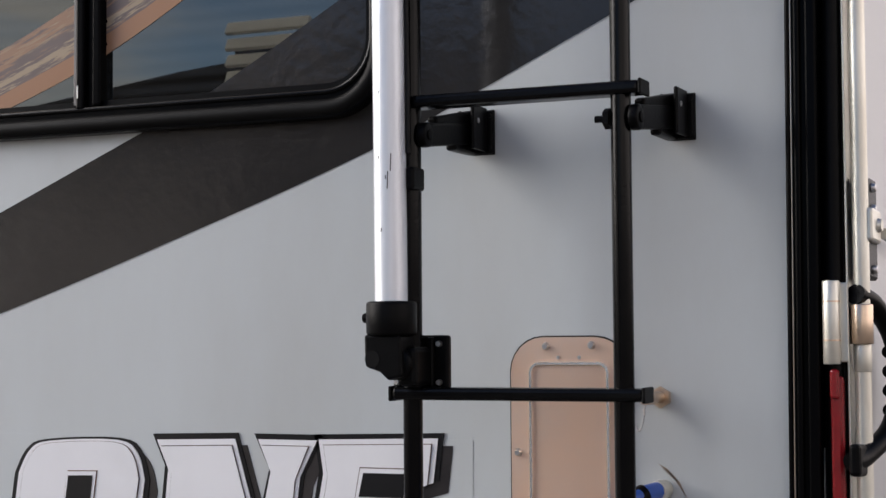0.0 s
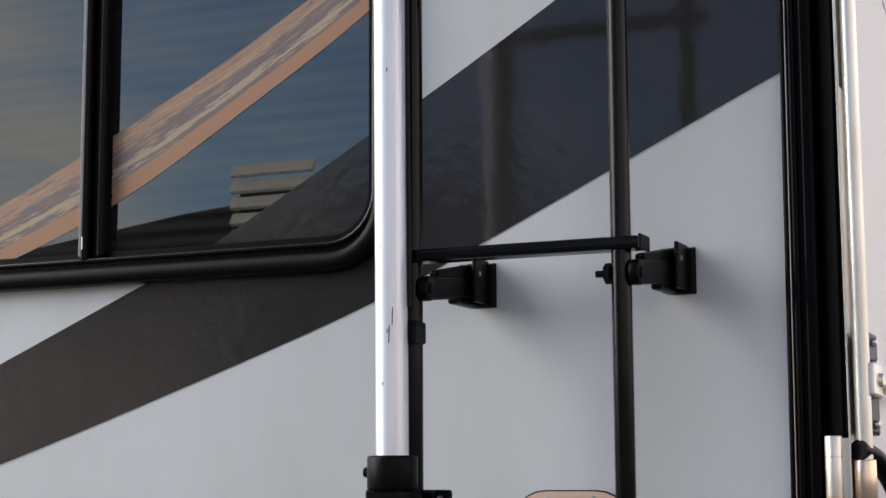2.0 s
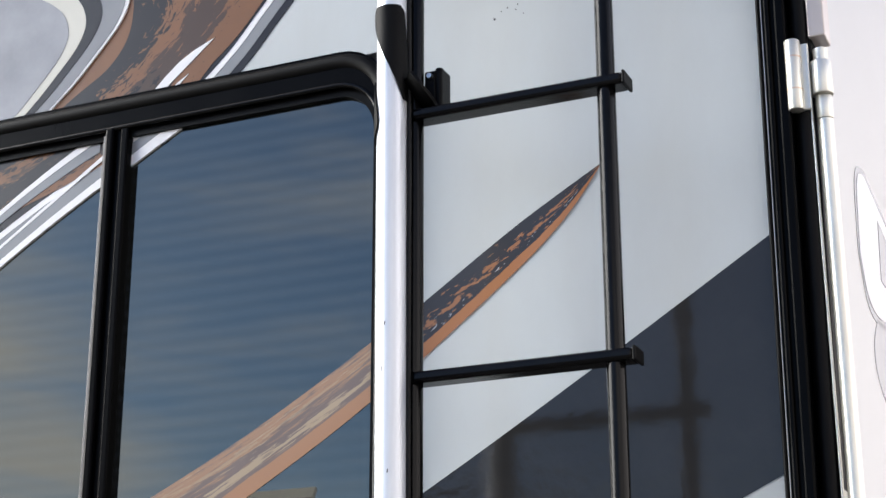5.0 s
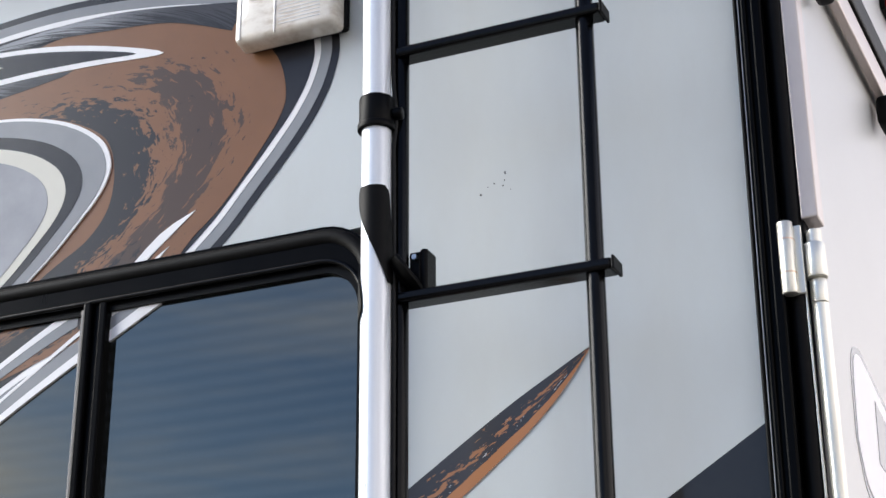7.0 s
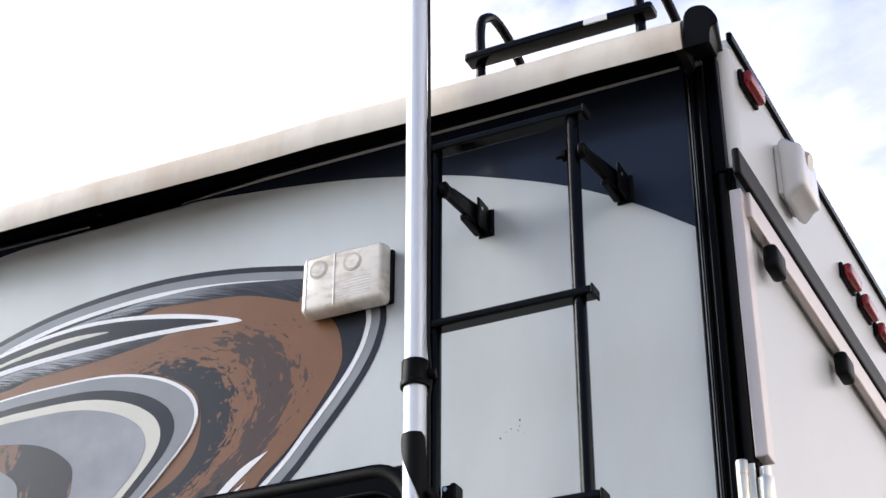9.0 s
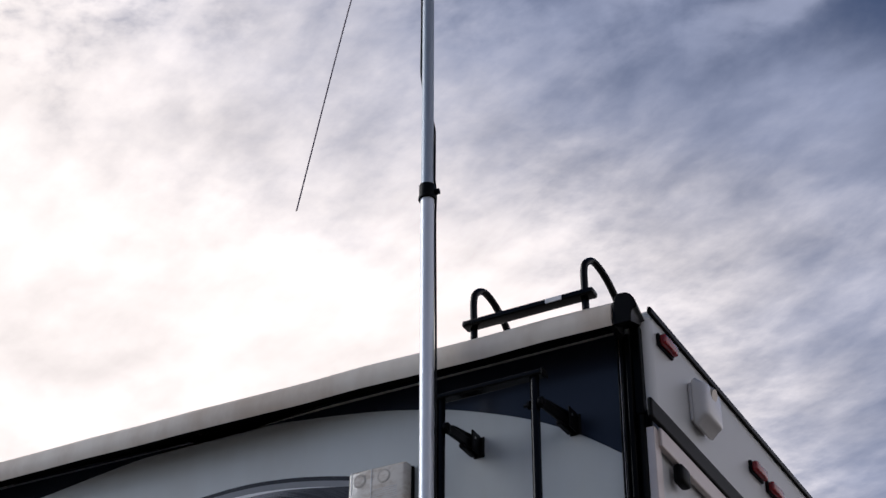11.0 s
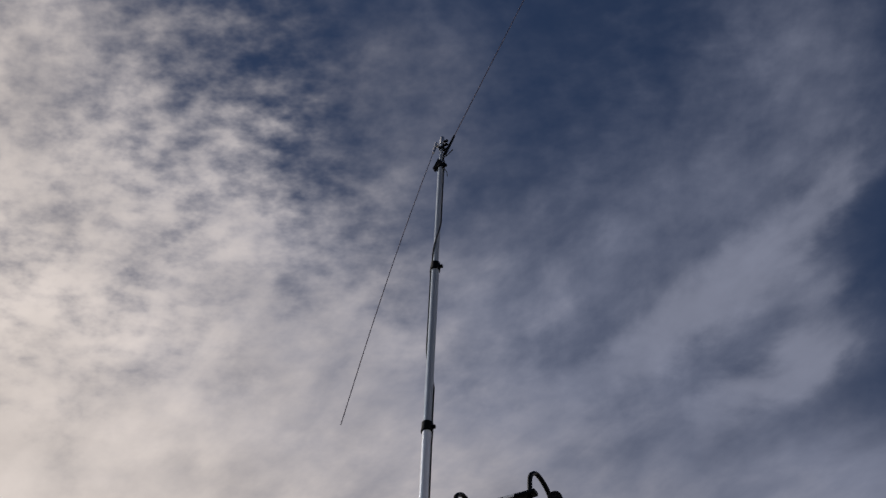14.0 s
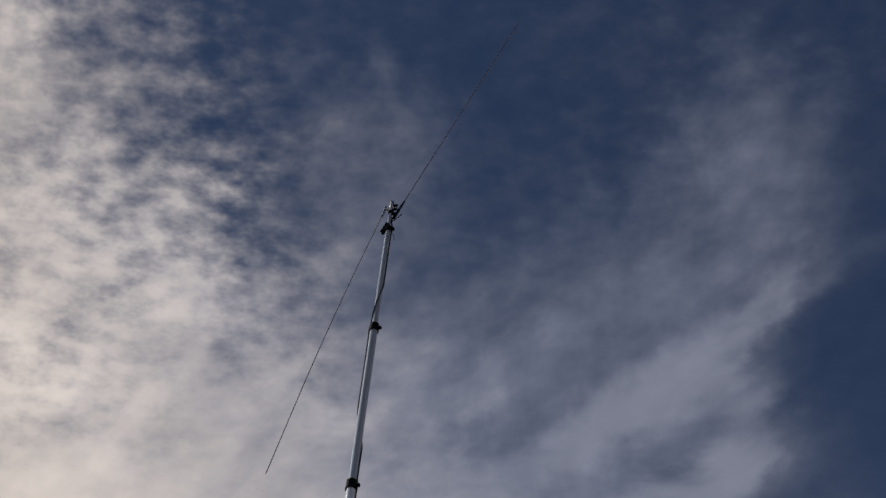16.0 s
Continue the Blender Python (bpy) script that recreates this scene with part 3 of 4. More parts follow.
cap = flat_curve([(.398, 3.682), (.399, 3.715), (.402, 3.744), (.410, 3.757), (.424, 3.760), (.440, 3.754), (.452, 3.736), (.456, 3.718), (.446, 3.712), (.442, 3.700), (.441, 3.682)], 4)
bm = sheet(cap, -0.090, 0.03)
es = [e for e in bm.edges if abs(e.verts[0].co.y + .09) < 1e-5 and abs(e.verts[1].co.y + .09) < 1e-5 and len([f for f in e.link_faces if abs(f.normal.y) < .5]) == 1]
bmesh.ops.bevel(bm, geom=es, offset=.003, segments=2, affect="EDGES", profile=0.5)
for v in bm.verts:
    f_ = (v.co.y + .09) / .12
    v.co.x = v.co.x + f_ * (.400 + (v.co.x - .400) * .55 - v.co.x)
    v.co.z += f_ * .055 * max(0, (3.745 - v.co.z) / .063)
corner_cap = part("corner_cap", bm, M_PLASTIC, camper, "black rounded roof corner cap")
part("cap_tab", sheet([(.372, 3.715), (.396, 3.715), (.396, 3.690), (.386, 3.684)], -.086, -.02), M_RUBBER, corner_cap)

# the upper rear wall turns the corner in a soft curve behind a black cover strip
bm = bmesh.new()
turn_pts = [(.424 + .0195 * math.sin(radians(a)), .034 - .026 * math.cos(radians(a))) for a in range(0, 91, 10)]
lower_, upper_ = [[bm.verts.new((x, y, z - (x - .424) * dz)) for x, y in turn_pts] for z, dz in ((3.515, 0.0), (3.752, 0.25))]
for k in range(len(turn_pts) - 1):
    bm.faces.new((lower_[k], lower_[k + 1], upper_[k + 1], upper_[k]))
part("rear_wall", bm, M_DOOR, camper, "", True)
part("corner_trim", box(.404, .4265, -.008, .030, 3.50, 3.72, .004), M_TRIM, camper, "black cover strip under the corner cap")
# ---- rear door and its fittings (local frame of the rear face) ----
ramp_door = part("ramp_door", box(-0.020, -0.012, 0.030, 2.2, 0.5, 3.44, 0.002, m=REAR), M_DOOR, camper, "white rear ramp door")
part("edge_strip", box(.4235, .4425, 0.000, 0.035, 3.035, 3.47, 0.002), M_BEIGE, ramp_door, "pale metal strip on the door edge")
part("edge_strip", box(.4205, .4225, -0.002, 0.03, 0.5, 3.02, 0.0005), M_STEEL, ramp_door)
part("head_strip", box(-0.006, 0.008, 0.02, 2.2, 3.430, 3.474, 0.003, m=REAR), M_BEIGE, ramp_door, "pale metal strip over the door")
bm = box(0.0, 0.012, -0.03, 2.4, 3.476, 3.522, 0.004, m=REAR)
part("head_seal", bm, M_RUBBER, camper, "black rubber seal over the ramp door")
part("roof_edge", box(-0.002, 0.008, 0.012, 2.4, 3.757, 3.774, 0.003, m=REAR), M_TRIM, camper)
for u in (0.065, 0.420):
    bm = box(-0.004, 0.020, u + .024, u + .074, 3.380, 3.424, 0.008, m=REAR)
    part("bumper_stop", bm, M_RUBBER, ramp_door, "black rubber door stop", True)
rod = part("hinge_rod", cyl((.4345, 0.006, 0.6), (.4345, 0.006, 3.02), .0085, seg=20), M_STEEL, ramp_door, "zinc-plated hinge rod", True)
for z in (2.122, 2.985):
    hinge = part("hinge", cyl((.4075, -0.014, z - .042), (.4075, -0.014, z + .042), .0088, seg=20, bevel=.001), M_STEEL, ramp_door, "zinc-plated barrel hinge", True)
    for dz in (-.018, .021):
        part("knuckle_line", cyl((.4075, -0.014, z + dz - .0008), (.4075, -0.014, z + dz + .0008), .0092, seg=20), M_BRASS, hinge, "", True)
    bm = box(.410, .4235, -0.008, -0.004, z - .040, z + .040, 0.0015)
    part("leaf", bm, M_STEEL, hinge)
    part("collar", cyl((.4345, 0.002, z - .022), (.4345, 0.002, z + .018), .0118, seg=20, bevel=.001), M_BRASS if z < 2.5 else M_STEEL, hinge, "", True)
    part("collar", cyl((.4345, 0.005, z - .050), (.4345, 0.005, z - .022), .0092, seg=20, bevel=.001), M_STEEL, hinge, "", True)
bm = box(.404, .4175, -0.012, 0.0, 1.2, 2.068, 0.004)
box(.4045, .414, -0.016, -0.01, 2.045, 2.075, 0.003, bm)
tagged(part("marker_strip", bm, M_RED, None, "", False), "tall narrow red lens on the black corner seal", "reflector")
# latch and grab handle on the ramp door
latch = part("latch", box(-0.012, -0.002, 0.010, 0.058, 2.168, 2.272, 0.003, m=REAR), M_PLASTIC, ramp_door, "black latch plate with steel hasp")
for z in (2.262, 2.240, 2.178):
    part("bolt", cyl(REAR @ Vector((-0.003, .036, z)), REAR @ Vector((0.0025, .036, z)), .0055, .0040, 14, bevel=.001), M_SCREW, latch, "", True)
part("hasp", box(-0.006, 0.006, 0.002, 0.040, 2.204, 2.238, 0.003, m=REAR), M_STEEL, latch)
part("hasp_boss", cyl(REAR @ Vector((0.004, .026, 2.222)), REAR @ Vector((0.010, .026, 2.222)), .0085, .006, 16), M_STEEL, latch, "", True)
part("hasp_pin", cyl(REAR @ Vector((0.006, .045, 2.216)), REAR @ Vector((0.006, .15, 2.216)), .006, seg=12), M_STEEL, latch, "", True)
grab = part("grab_handle", tube([REAR @ Vector(p) for p in ((-0.012, -.004, 2.150), (-0.002, .030, 2.142), (0.010, .060, 2.112), (0.014, .072, 2.070), (0.010, .052, 2.020), (-0.004, .0, 1.990), (-0.012, -.03, 1.982))], .0105, 12), M_PLASTIC, ramp_door, "black curved grab handle", True)
for k in range(5):
    part("finger_ridge", cyl(REAR @ Vector((0.006, .0585 + .002 * math.sin(k * .8), 2.115 - .020 * k)), REAR @ Vector((0.006, .066, 2.115 - .020 * k)), .0068, seg=12), M_PLASTIC, grab, "", True)
part("handle_foot", box(-0.014, -0.002, -0.040, -0.006, 1.968, 2.000, 0.004, m=REAR), M_PLASTIC, grab)
# large outlined emblem on the ramp door, drawn as a plain shape
def on_rear(pts, off):
    bm = bmesh.new()
    pts = pts[:-1] if pts[0] == pts[-1] else pts
    f = bm.faces.new([bm.verts.new(REAR @ Vector((off, p[0] + .055, p[1] + .03))) for p in pts])
    r = bmesh.ops.extrude_face_region(bm, geom=[f])
    for v in r["geom"]:
        if isinstance(v, bmesh.types.BMVert):
            v.co += REAR.to_3x3() @ Vector((-.0006, 0, 0))
    return bm
emblem = part("emblem", on_rear(flat_curve([(.085, 2.80), (.098, 2.89), (.13, 2.914), (.18, 2.905), (.34, 2.86), (.40, 2.80), (.36, 2.74), (.25, 2.76), (.16, 2.745), (.11, 2.755), (.085, 2.80)])+[], -0.0108), M_WHITEV, ramp_door, "large white emblem with grey outline")
part("outline", on_rear(flat_curve([(.077, 2.80), (.090, 2.895), (.13, 2.923), (.18, 2.914), (.35, 2.868), (.41, 2.80), (.365, 2.73), (.25, 2.75), (.16, 2.735), (.105, 2.745), (.077, 2.80)]), -0.0114), M_GREYV, emblem)
part("inset", on_rear([(.185, 2.80), (.195, 2.88), (.33, 2.845), (.33, 2.79)], -0.0102), M_GREYV, emblem)
part("shadow_print", on_rear(flat_curve([(.15, 2.74), (.12, 2.70), (.13, 2.66), (.2, 2.63), (.36, 2.62), (.37, 2.72), (.25, 2.745), (.15, 2.74)]), -0.0114), M_GREYV, emblem)

# ---- window ----
window = part("window", ring_sheet(rounded(WX0, WX1, WZ0, WZ1, .075, 8), rounded(WX0 + .022, WX1 - .018, WZ0 + .032, WZ1 - .048, .060, 8), -.020, .004), M_TRIM, camper, "black-framed sliding window with tinted panes")
gx0, gx1, gz0, gz1 = WX0 + .011, WX1 - .011, WZ0 + .012, WZ1 - .013


def dense(pts, step=.02):
    """A closed outline with points at short steps."""
    res = []
    for a, b in zip(pts, pts[1:] + pts[:1]):
        n = max(1, int(math.hypot(b[0] - a[0], b[1] - a[1]) / step))
        res += [(a[0] + (b[0] - a[0]) * k / n, a[1] + (b[1] - a[1]) * k / n) for k in range(n)]
    return res + res[:1]


path_ = dense(rounded(gx0, gx1, gz0, gz1, .064, 8))
part("gasket", tube([(p[0], -.014, p[1]) for p in path_], .0115, 14, curve=1), M_RUBBER, window, "rounded black rubber gasket", True)
path_ = dense(rounded(WX0 + .021, WX1 - .017, WZ0 + .030, WZ1 - .046, .060, 8))
part("ridge", tube([(p[0], -.0195, p[1]) for p in path_], .0035, 10, curve=1), M_BLACK, window, "glossy inner ridge", True)
part("inner_frame", ring_sheet(rounded(WX0 + .020, WX1 - .016, WZ0 + .030, WZ1 - .046, .060, 8), rounded(WX0 + .034, WX1 - .028, WZ0 + .041, WZ1 - .059, .050, 8), -.013, .03), M_PLASTIC, window)
MX0, MX1 = -0.508, -0.474
bm = box(MX0, MX0 + .012, -.024, .02, WZ0 + .030, WZ1 - .045, 0.003)
box(MX0 + .012, MX1 - .011, -.016, .02, WZ0 + .030, WZ1 - .045, 0.002, bm)
box(MX1 - .012, MX1, -.021, .02, WZ0 + .034, WZ1 - .045, 0.003, bm)
part("mullion", bm, M_TRIM, window)
part("mullion_edge", box(MX0 - .0045, MX0 - .0002, -.021, .0, WZ0 + .036, WZ1 - .055, .0008), M_EDGE, window, "dull bare aluminium edge")
part("screw", box(MX0 + .003, MX0 + .0045, -.0250, -.023, WZ0 + .044, WZ0 + .060, .0004), M_SCREW, window)
GL = -0.006
PANES = ((WX0 + .03, MX0 + .004), (MX1 - .004, WX1 - .024))
for x0, x1 in PANES:
    part("pane", box(x0, x1, GL, GL + .008, WZ0 + .036, WZ1 - .054), M_GLASS, window, "dark tinted pane")

# ---- graphics ----
graphics = new("graphics")
graphics.parent = camper
tagged(graphics, "printed vinyl graphics in charcoal, copper and silver")


def decal(name, poly, layer, material, label="", glass=False):
    """Vinyl on the wall, and its continuation on the window panes."""
    part(name, sheet(poly, -.0005 * layer - .0004, 0.0004), material, graphics, label)
    if glass:
        for x0, x1 in PANES:
            cut = clip(poly, x0 + .001, x1 - .001, WZ0 + .037, WZ1 - .055)
            if cut:
                part(name, sheet(cut, GL - .0004 * layer - .0003, GL + .0004), material, graphics, label)


def even(line, n):
    """The same line with n + 1 points at even steps."""
    pts = [Vector((p[0], p[1])) for p in line]
    acc = [0.0]
    for a, b in zip(pts, pts[1:]):
        acc.append(acc[-1] + (b - a).length)
    out, k = [], 0
    for j in range(n + 1):
        d = acc[-1] * j / n
        while k < len(pts) - 2 and acc[k + 1] < d:
            k += 1
        f = (d - acc[k]) / max(acc[k + 1] - acc[k], 1e-9)
        out.append(pts[k].lerp(pts[k + 1], f))
    return out


def strip(name, lower, upper, layer, material, label="", keep=(-9, 9), y=None, keep_z=(0, 9), n=150, m=16):
    """Printed vinyl between two lines; the print runs along them (u along, v across)."""
    y = -.0005 * layer - .0004 if y is None else y
    a, b = even(lower, n), even(upper, n)
    bm = bmesh.new()
    uv = bm.loops.layers.uv.new("print")
    grid = [[bm.verts.new((p.x, y, p.y)) for p in (a[i].lerp(b[i], j / m) for j in range(m + 1))] for i in range(n + 1)]
    for i in range(n):
        for j in range(m):
            vs = [grid[i][j], grid[i + 1][j], grid[i + 1][j + 1], grid[i][j + 1]]
            cx, cz = sum(v.co.x for v in vs) / 4, sum(v.co.z for v in vs) / 4
            if keep[0] < cx < keep[1] and keep_z[0] < cz < keep_z[1]:
                f = bm.faces.new(vs)
                for l, (di, dj) in zip(f.loops, ((0, 0), (1, 0), (1, 1), (0, 1))):
                    l[uv].uv = ((i + di) / n, (j + dj) / m)
    for v in [v for v in bm.verts if not v.link_faces]:
        bm.verts.remove(v)
    return part(name, bm, material, graphics, label)


lo1 = flat_curve([(-1.5, 1.93), (-.98, 2.045), (-.64, 2.143), (-.307, 2.254), (-.111, 2.325), (.009, 2.378), (.194, 2.465), (CX + .003, 2.547)])
up1 = flat_curve([(-1.5, 1.97), (-.98, 2.13), (-.641, 2.271), (-.435, 2.358), (-.329, 2.402), (-.05, 2.557), (.157, 2.680), (CX + .004, 2.811)])
decal("charcoal_band", lo1 + up1[::-1], 1, M_BAND, "wide glossy charcoal band", True)
lo2 = flat_curve([(-1.3, 2.24), (-.95, 2.30), (-.655, 2.392), (-.471, 2.462), (-.282, 2.566), (-.113, 2.670), (.056, 2.797), (.130, 2.863), (.176, 2.923)])
up2 = flat_curve([(-1.3, 2.28), (-.95, 2.36), (-.661, 2.468), (-.472, 2.551), (-.284, 2.643), (-.114, 2.742), (.056, 2.854), (.130, 2.898), (.176, 2.924)])
strip("streaked_band", lo2, up2, 2, M_STRIPE_WALL, "charcoal and copper streaked stripe", keep=(WX1 - .01, .3))
strip("streaked_band", lo2, up2, 2, M_STRIPE_GLASS, "streaked copper and grey stripe", keep=(-1.5, WX0 + .01))
for x0, x1 in PANES:
    strip("streaked_band", lo2, up2, 2, M_STRIPE_GLASS, "streaked copper and grey stripe", keep=(x0, x1), y=GL - .0008, keep_z=(WZ0 + .036, WZ1 - .054))

# swirl over the window: each layer lies on the one before
right_out = [(-1.6, 3.28), (-1.2, 3.43), (-.96, 3.512), (-.837, 3.545), (-.713, 3.560), (-.592, 3.563), (-.472, 3.552), (-.356, 3.531), (-.244, 3.501), (-.172, 3.455), (-.152, 3.398), (-.160, 3.346), (-.181, 3.300), (-.213, 3.254), (-.262, 3.195), (-.319, 3.131), (-.41, 3.06), (-.60, 2.965), (-.80, 2.86), (-1.2, 2.70)]
outer = flat_curve(right_out, 4)


def inset(d):
    """The swirl's outline drawn in by d."""
    res = []
    for k, p in enumerate(outer):
        a, b = outer[max(k - 1, 0)], outer[min(k + 1, len(outer) - 1)]
        tx, tz = b[0] - a[0], b[1] - a[1]
        l = math.hypot(tx, tz)
        res.append((p[0] - d * (-tz) / l, p[1] - d * tx / l))
    return res


tail_pts = [(-1.6, 2.62)]
decal("swirl_outline", outer + tail_pts, 1, M_DARKV, "charcoal outline of the swirl", True)
decal("swirl_grey", inset(.011) + tail_pts, 2, M_GREYV, "", True)
decal("swirl_white", inset(.027) + tail_pts, 3, M_WHITEV, "", True)
decal("swirl_dark", inset(.036) + tail_pts, 4, M_DARKV, "", True)
brown = flat_curve([(-1.2, 3.33), (-.94, 3.401), (-.76, 3.450), (-.66, 3.494), (-.574, 3.508), (-.48, 3.502), (-.38, 3.487), (-.298, 3.452), (-.245, 3.395), (-.229, 3.338), (-.238, 3.300), (-.268, 3.254), (-.305, 3.205), (-.345, 3.165), (-.42, 3.11), (-.55, 3.06), (-.75, 2.98), (-1.2, 2.85)], 5)
decal("swirl_brown", brown, 5, M_BROWN, "copper-brown fill of the swirl", True)
core_edge = flat_curve([(-1.0, 3.385), (-.927, 3.391), (-.805, 3.396), (-.683, 3.392), (-.585, 3.370), (-.516, 3.332), (-.493, 3.286), (-.495, 3.225), (-.523, 3.181), (-.574, 3.148), (-.68, 3.085), (-1.0, 2.93)], 6)
torn_edge = flat_curve([(-1.0, 3.402), (-.929, 3.408), (-.807, 3.421), (-.712, 3.427), (-.596, 3.448), (-.515, 3.462), (-.39, 3.455), (-.300, 3.405), (-.258, 3.33), (-.268, 3.285), (-.300, 3.225), (-.375, 3.135), (-.45, 3.06), (-.75, 2.96), (-1.0, 2.89)], 6)
strip("swirl_torn", core_edge, torn_edge, 6, M_TORN, "torn charcoal flecks in the copper fill", y=-.00302)
strip("swirl_torn", core_edge, torn_edge, 6, M_TORN, "torn charcoal flecks in the copper fill", keep=PANES[0], y=GL - .0024, keep_z=(WZ0, WZ1 - .054))
strip("swirl_hatching", flat_curve([(-1.2, 3.40), (-.95, 3.462), (-.80, 3.490), (-.637, 3.506), (-.531, 3.500), (-.417, 3.487), (-.316, 3.450)], 6), flat_curve([(-1.2, 3.43), (-.95, 3.487), (-.819, 3.506), (-.697, 3.520), (-.58, 3.527), (-.465, 3.520), (-.30, 3.492)], 6), 6, M_HATCHV, "grey band with fine dark hatching")
strip("swirl_hatching", flat_curve([(-1.2, 3.36), (-.931, 3.414), (-.808, 3.424), (-.711, 3.428), (-.595, 3.441)], 6), flat_curve([(-1.2, 3.39), (-.935, 3.440), (-.812, 3.451), (-.691, 3.453), (-.573, 3.448)], 6), 6, M_HATCHV, "grey band with fine dark hatching")
for pts, m_, l_ in (
        ([(-1.2, 3.42), (-.95, 3.485), (-.80, 3.507), (-.68, 3.504), (-.55, 3.482), (-.424, 3.441), (-.55, 3.448), (-.70, 3.452), (-.95, 3.440), (-1.2, 3.38)], M_WHITEV, 7),
        ([(-1.2, 3.41), (-.95, 3.477), (-.80, 3.499), (-.68, 3.496), (-.56, 3.475), (-.47, 3.450), (-.56, 3.457), (-.70, 3.461), (-.95, 3.450), (-1.2, 3.39)], M_DARKV, 8),
        ([(-1.2, 3.40), (-.95, 3.462), (-.80, 3.486), (-.70, 3.480), (-.80, 3.475), (-.95, 3.456), (-1.2, 3.395)], M_CREAMV, 9)):
    decal("swirl_blade", flat_curve(pts, 5), l_, m_)


def eye_shape(right, d):
    """Rounded nose shape of the silver core, drawn in by d."""
    pts = [(-1.3, 3.36), (-.927, 3.391), (-.805, 3.396), (-.683, 3.392), (-.585, 3.368), (-.520, 3.330), (-.497, 3.288), (-.507, 3.248), (-.542, 3.204), (-.60, 3.145), (-.68, 3.09), (-1.0, 2.93), (-1.3, 2.85)]
    f = 1 - d / .753
    pts = [(-1.25 + (x + 1.25) * f, 2.98 + (z - 2.98) * f) for x, z in pts]
    return flat_curve(pts, 5)


for d, m_, l_ in ((0, M_WHITEV, 10), (.007, M_GREYV, 11), (.044, M_DARKV, 12), (.070, M_CREAMV, 13), (.098, M_SILVERV, 14)):
    decal("swirl_core", eye_shape(0, d), l_, m_, "", True)
M_CORE = mat("torn_core_vinyl", (0.17, 0.09, 0.055), 0.28, col2=(0.024, 0.022, 0.024), scale=30, amount=1.0, lo=0.46, hi=0.49, stretch=(1.6, 1, 0.6), coat=0.05, spec=0.3)
decal("swirl_core", flat_curve([(-1.2, 3.33), (-.922, 3.303), (-.82, 3.284), (-.761, 3.251), (-.738, 3.214), (-.76, 3.15), (-.9, 3.05), (-1.2, 2.95)], 5), 15, M_CORE)
decal("swirl_core", flat_curve([(-1.2, 3.28), (-.95, 3.262), (-.88, 3.24), (-.85, 3.20), (-.88, 3.13), (-1.2, 3.0)], 5), 16, M_GREYV)
# short white blades that run down over the window
for pts in ([(-.357, 3.190), (-.41, 3.165), (-.475, 3.105), (-.56, 3.03), (-.70, 2.94), (-.78, 2.90), (-.70, 2.925), (-.60, 2.975), (-.50, 3.07), (-.43, 3.13)],
            [(-.395, 3.145), (-.46, 3.10), (-.56, 3.005), (-.74, 2.90), (-.62, 2.955), (-.53, 3.02), (-.45, 3.09)]):
    decal("swirl_blade", flat_curve(pts, 3), 7, M_WHITEV)


def blade(pts, wide, layer, material):
    """A printed blade along a line, narrowing towards its low end; it shows on the panes."""
    line = flat_curve(pts, 4)
    n = len(line) - 1
    lo = [(x, z - wide * (.35 + .65 * k / n)) for k, (x, z) in enumerate(line)]
    decal("swirl_blade", lo + line[::-1], layer, material, "", True)


blade([(-.90, 2.775), (-.80, 2.848), (-.642, 2.962), (-.526, 3.030), (-.479, 3.054), (-.42, 3.085)], .034, 7, M_GREYV)
blade([(-.80, 2.912), (-.647, 3.014), (-.526, 3.082)], .030, 7, M_GREYV)
blade([(-.80, 2.914), (-.647, 3.016), (-.526, 3.084)], .013, 8, M_WHITEV)
blade([(-.82, 2.848), (-.642, 2.965), (-.526, 3.042), (-.481, 3.068), (-.45, 3.088)], .010, 8, M_WHITEV)
blade([(-.90, 2.775), (-.80, 2.838), (-.639, 2.944), (-.525, 3.012), (-.479, 3.036), (-.398, 3.082)], .018, 8, M_WHITEV)

# navy roof-line field with a fine grey line, and a second sliver
arc = flat_curve([(-.570, 3.715), (-.367, 3.692), (-.229, 3.671), (-.127, 3.649), (-.033, 3.625), (.070, 3.589), (.168, 3.548), (.271, 3.490), (CX + .008, 3.417)])
decal("navy_field", arc + [(CX + .008, 3.735), (-.10, 3.735), (-.30, 3.733), (-.45, 3.724)], 1, M_NAVY, "navy field under the roof line")
decal("grey_line", [(-.575, 3.7145), (-.40, 3.7165), (CX, 3.7150), (CX, 3.7205), (-.40, 3.7225)], 2, M_CREAMV)
decal("navy_field", flat_curve([(-.776, 3.717), (-.90, 3.711), (-1.0, 3.703), (-1.4, 3.66), (-1.4, 3.73), (-1.0, 3.729), (-.776, 3.719)], 4), 1, M_NAVY)
decal("grey_line", [(-.776, 3.7165), (-1.4, 3.726), (-1.4, 3.731), (-.776, 3.7205)], 2, M_GREYV)

# big outlined emblem low on the wall, drawn as plain shapes
part("emblem_backing", sheet([(-1.5, 1.70), (.01, 1.70), (.01, 1.996), (-1.5, 1.988)], -.0006, .0004), M_WALL, graphics, "clear film behind the emblem")
SHAPES = (
    ([(-.628, 1.80), (-.607, 1.945), (-.590, 1.973), (-.560, 1.985), (-.458, 1.988), (-.428, 1.972), (-.418, 1.940), (-.440, 1.80)], [(-.548, 1.80), (-.528, 1.943), (-.492, 1.944), (-.510, 1.80)], True),
    ([(-.402, 1.80), (-.386, 1.955), (-.402, 1.990), (-.292, 1.993), (-.255, 1.87), (-.235, 1.80)], [(-.385, 1.80), (-.362, 1.905), (-.345, 1.80)], False),
    ([(-.262, 1.88), (-.245, 1.955), (-.262, 1.993), (-.182, 1.993), (-.205, 1.95), (-.225, 1.80), (-.25, 1.80)], None, False),
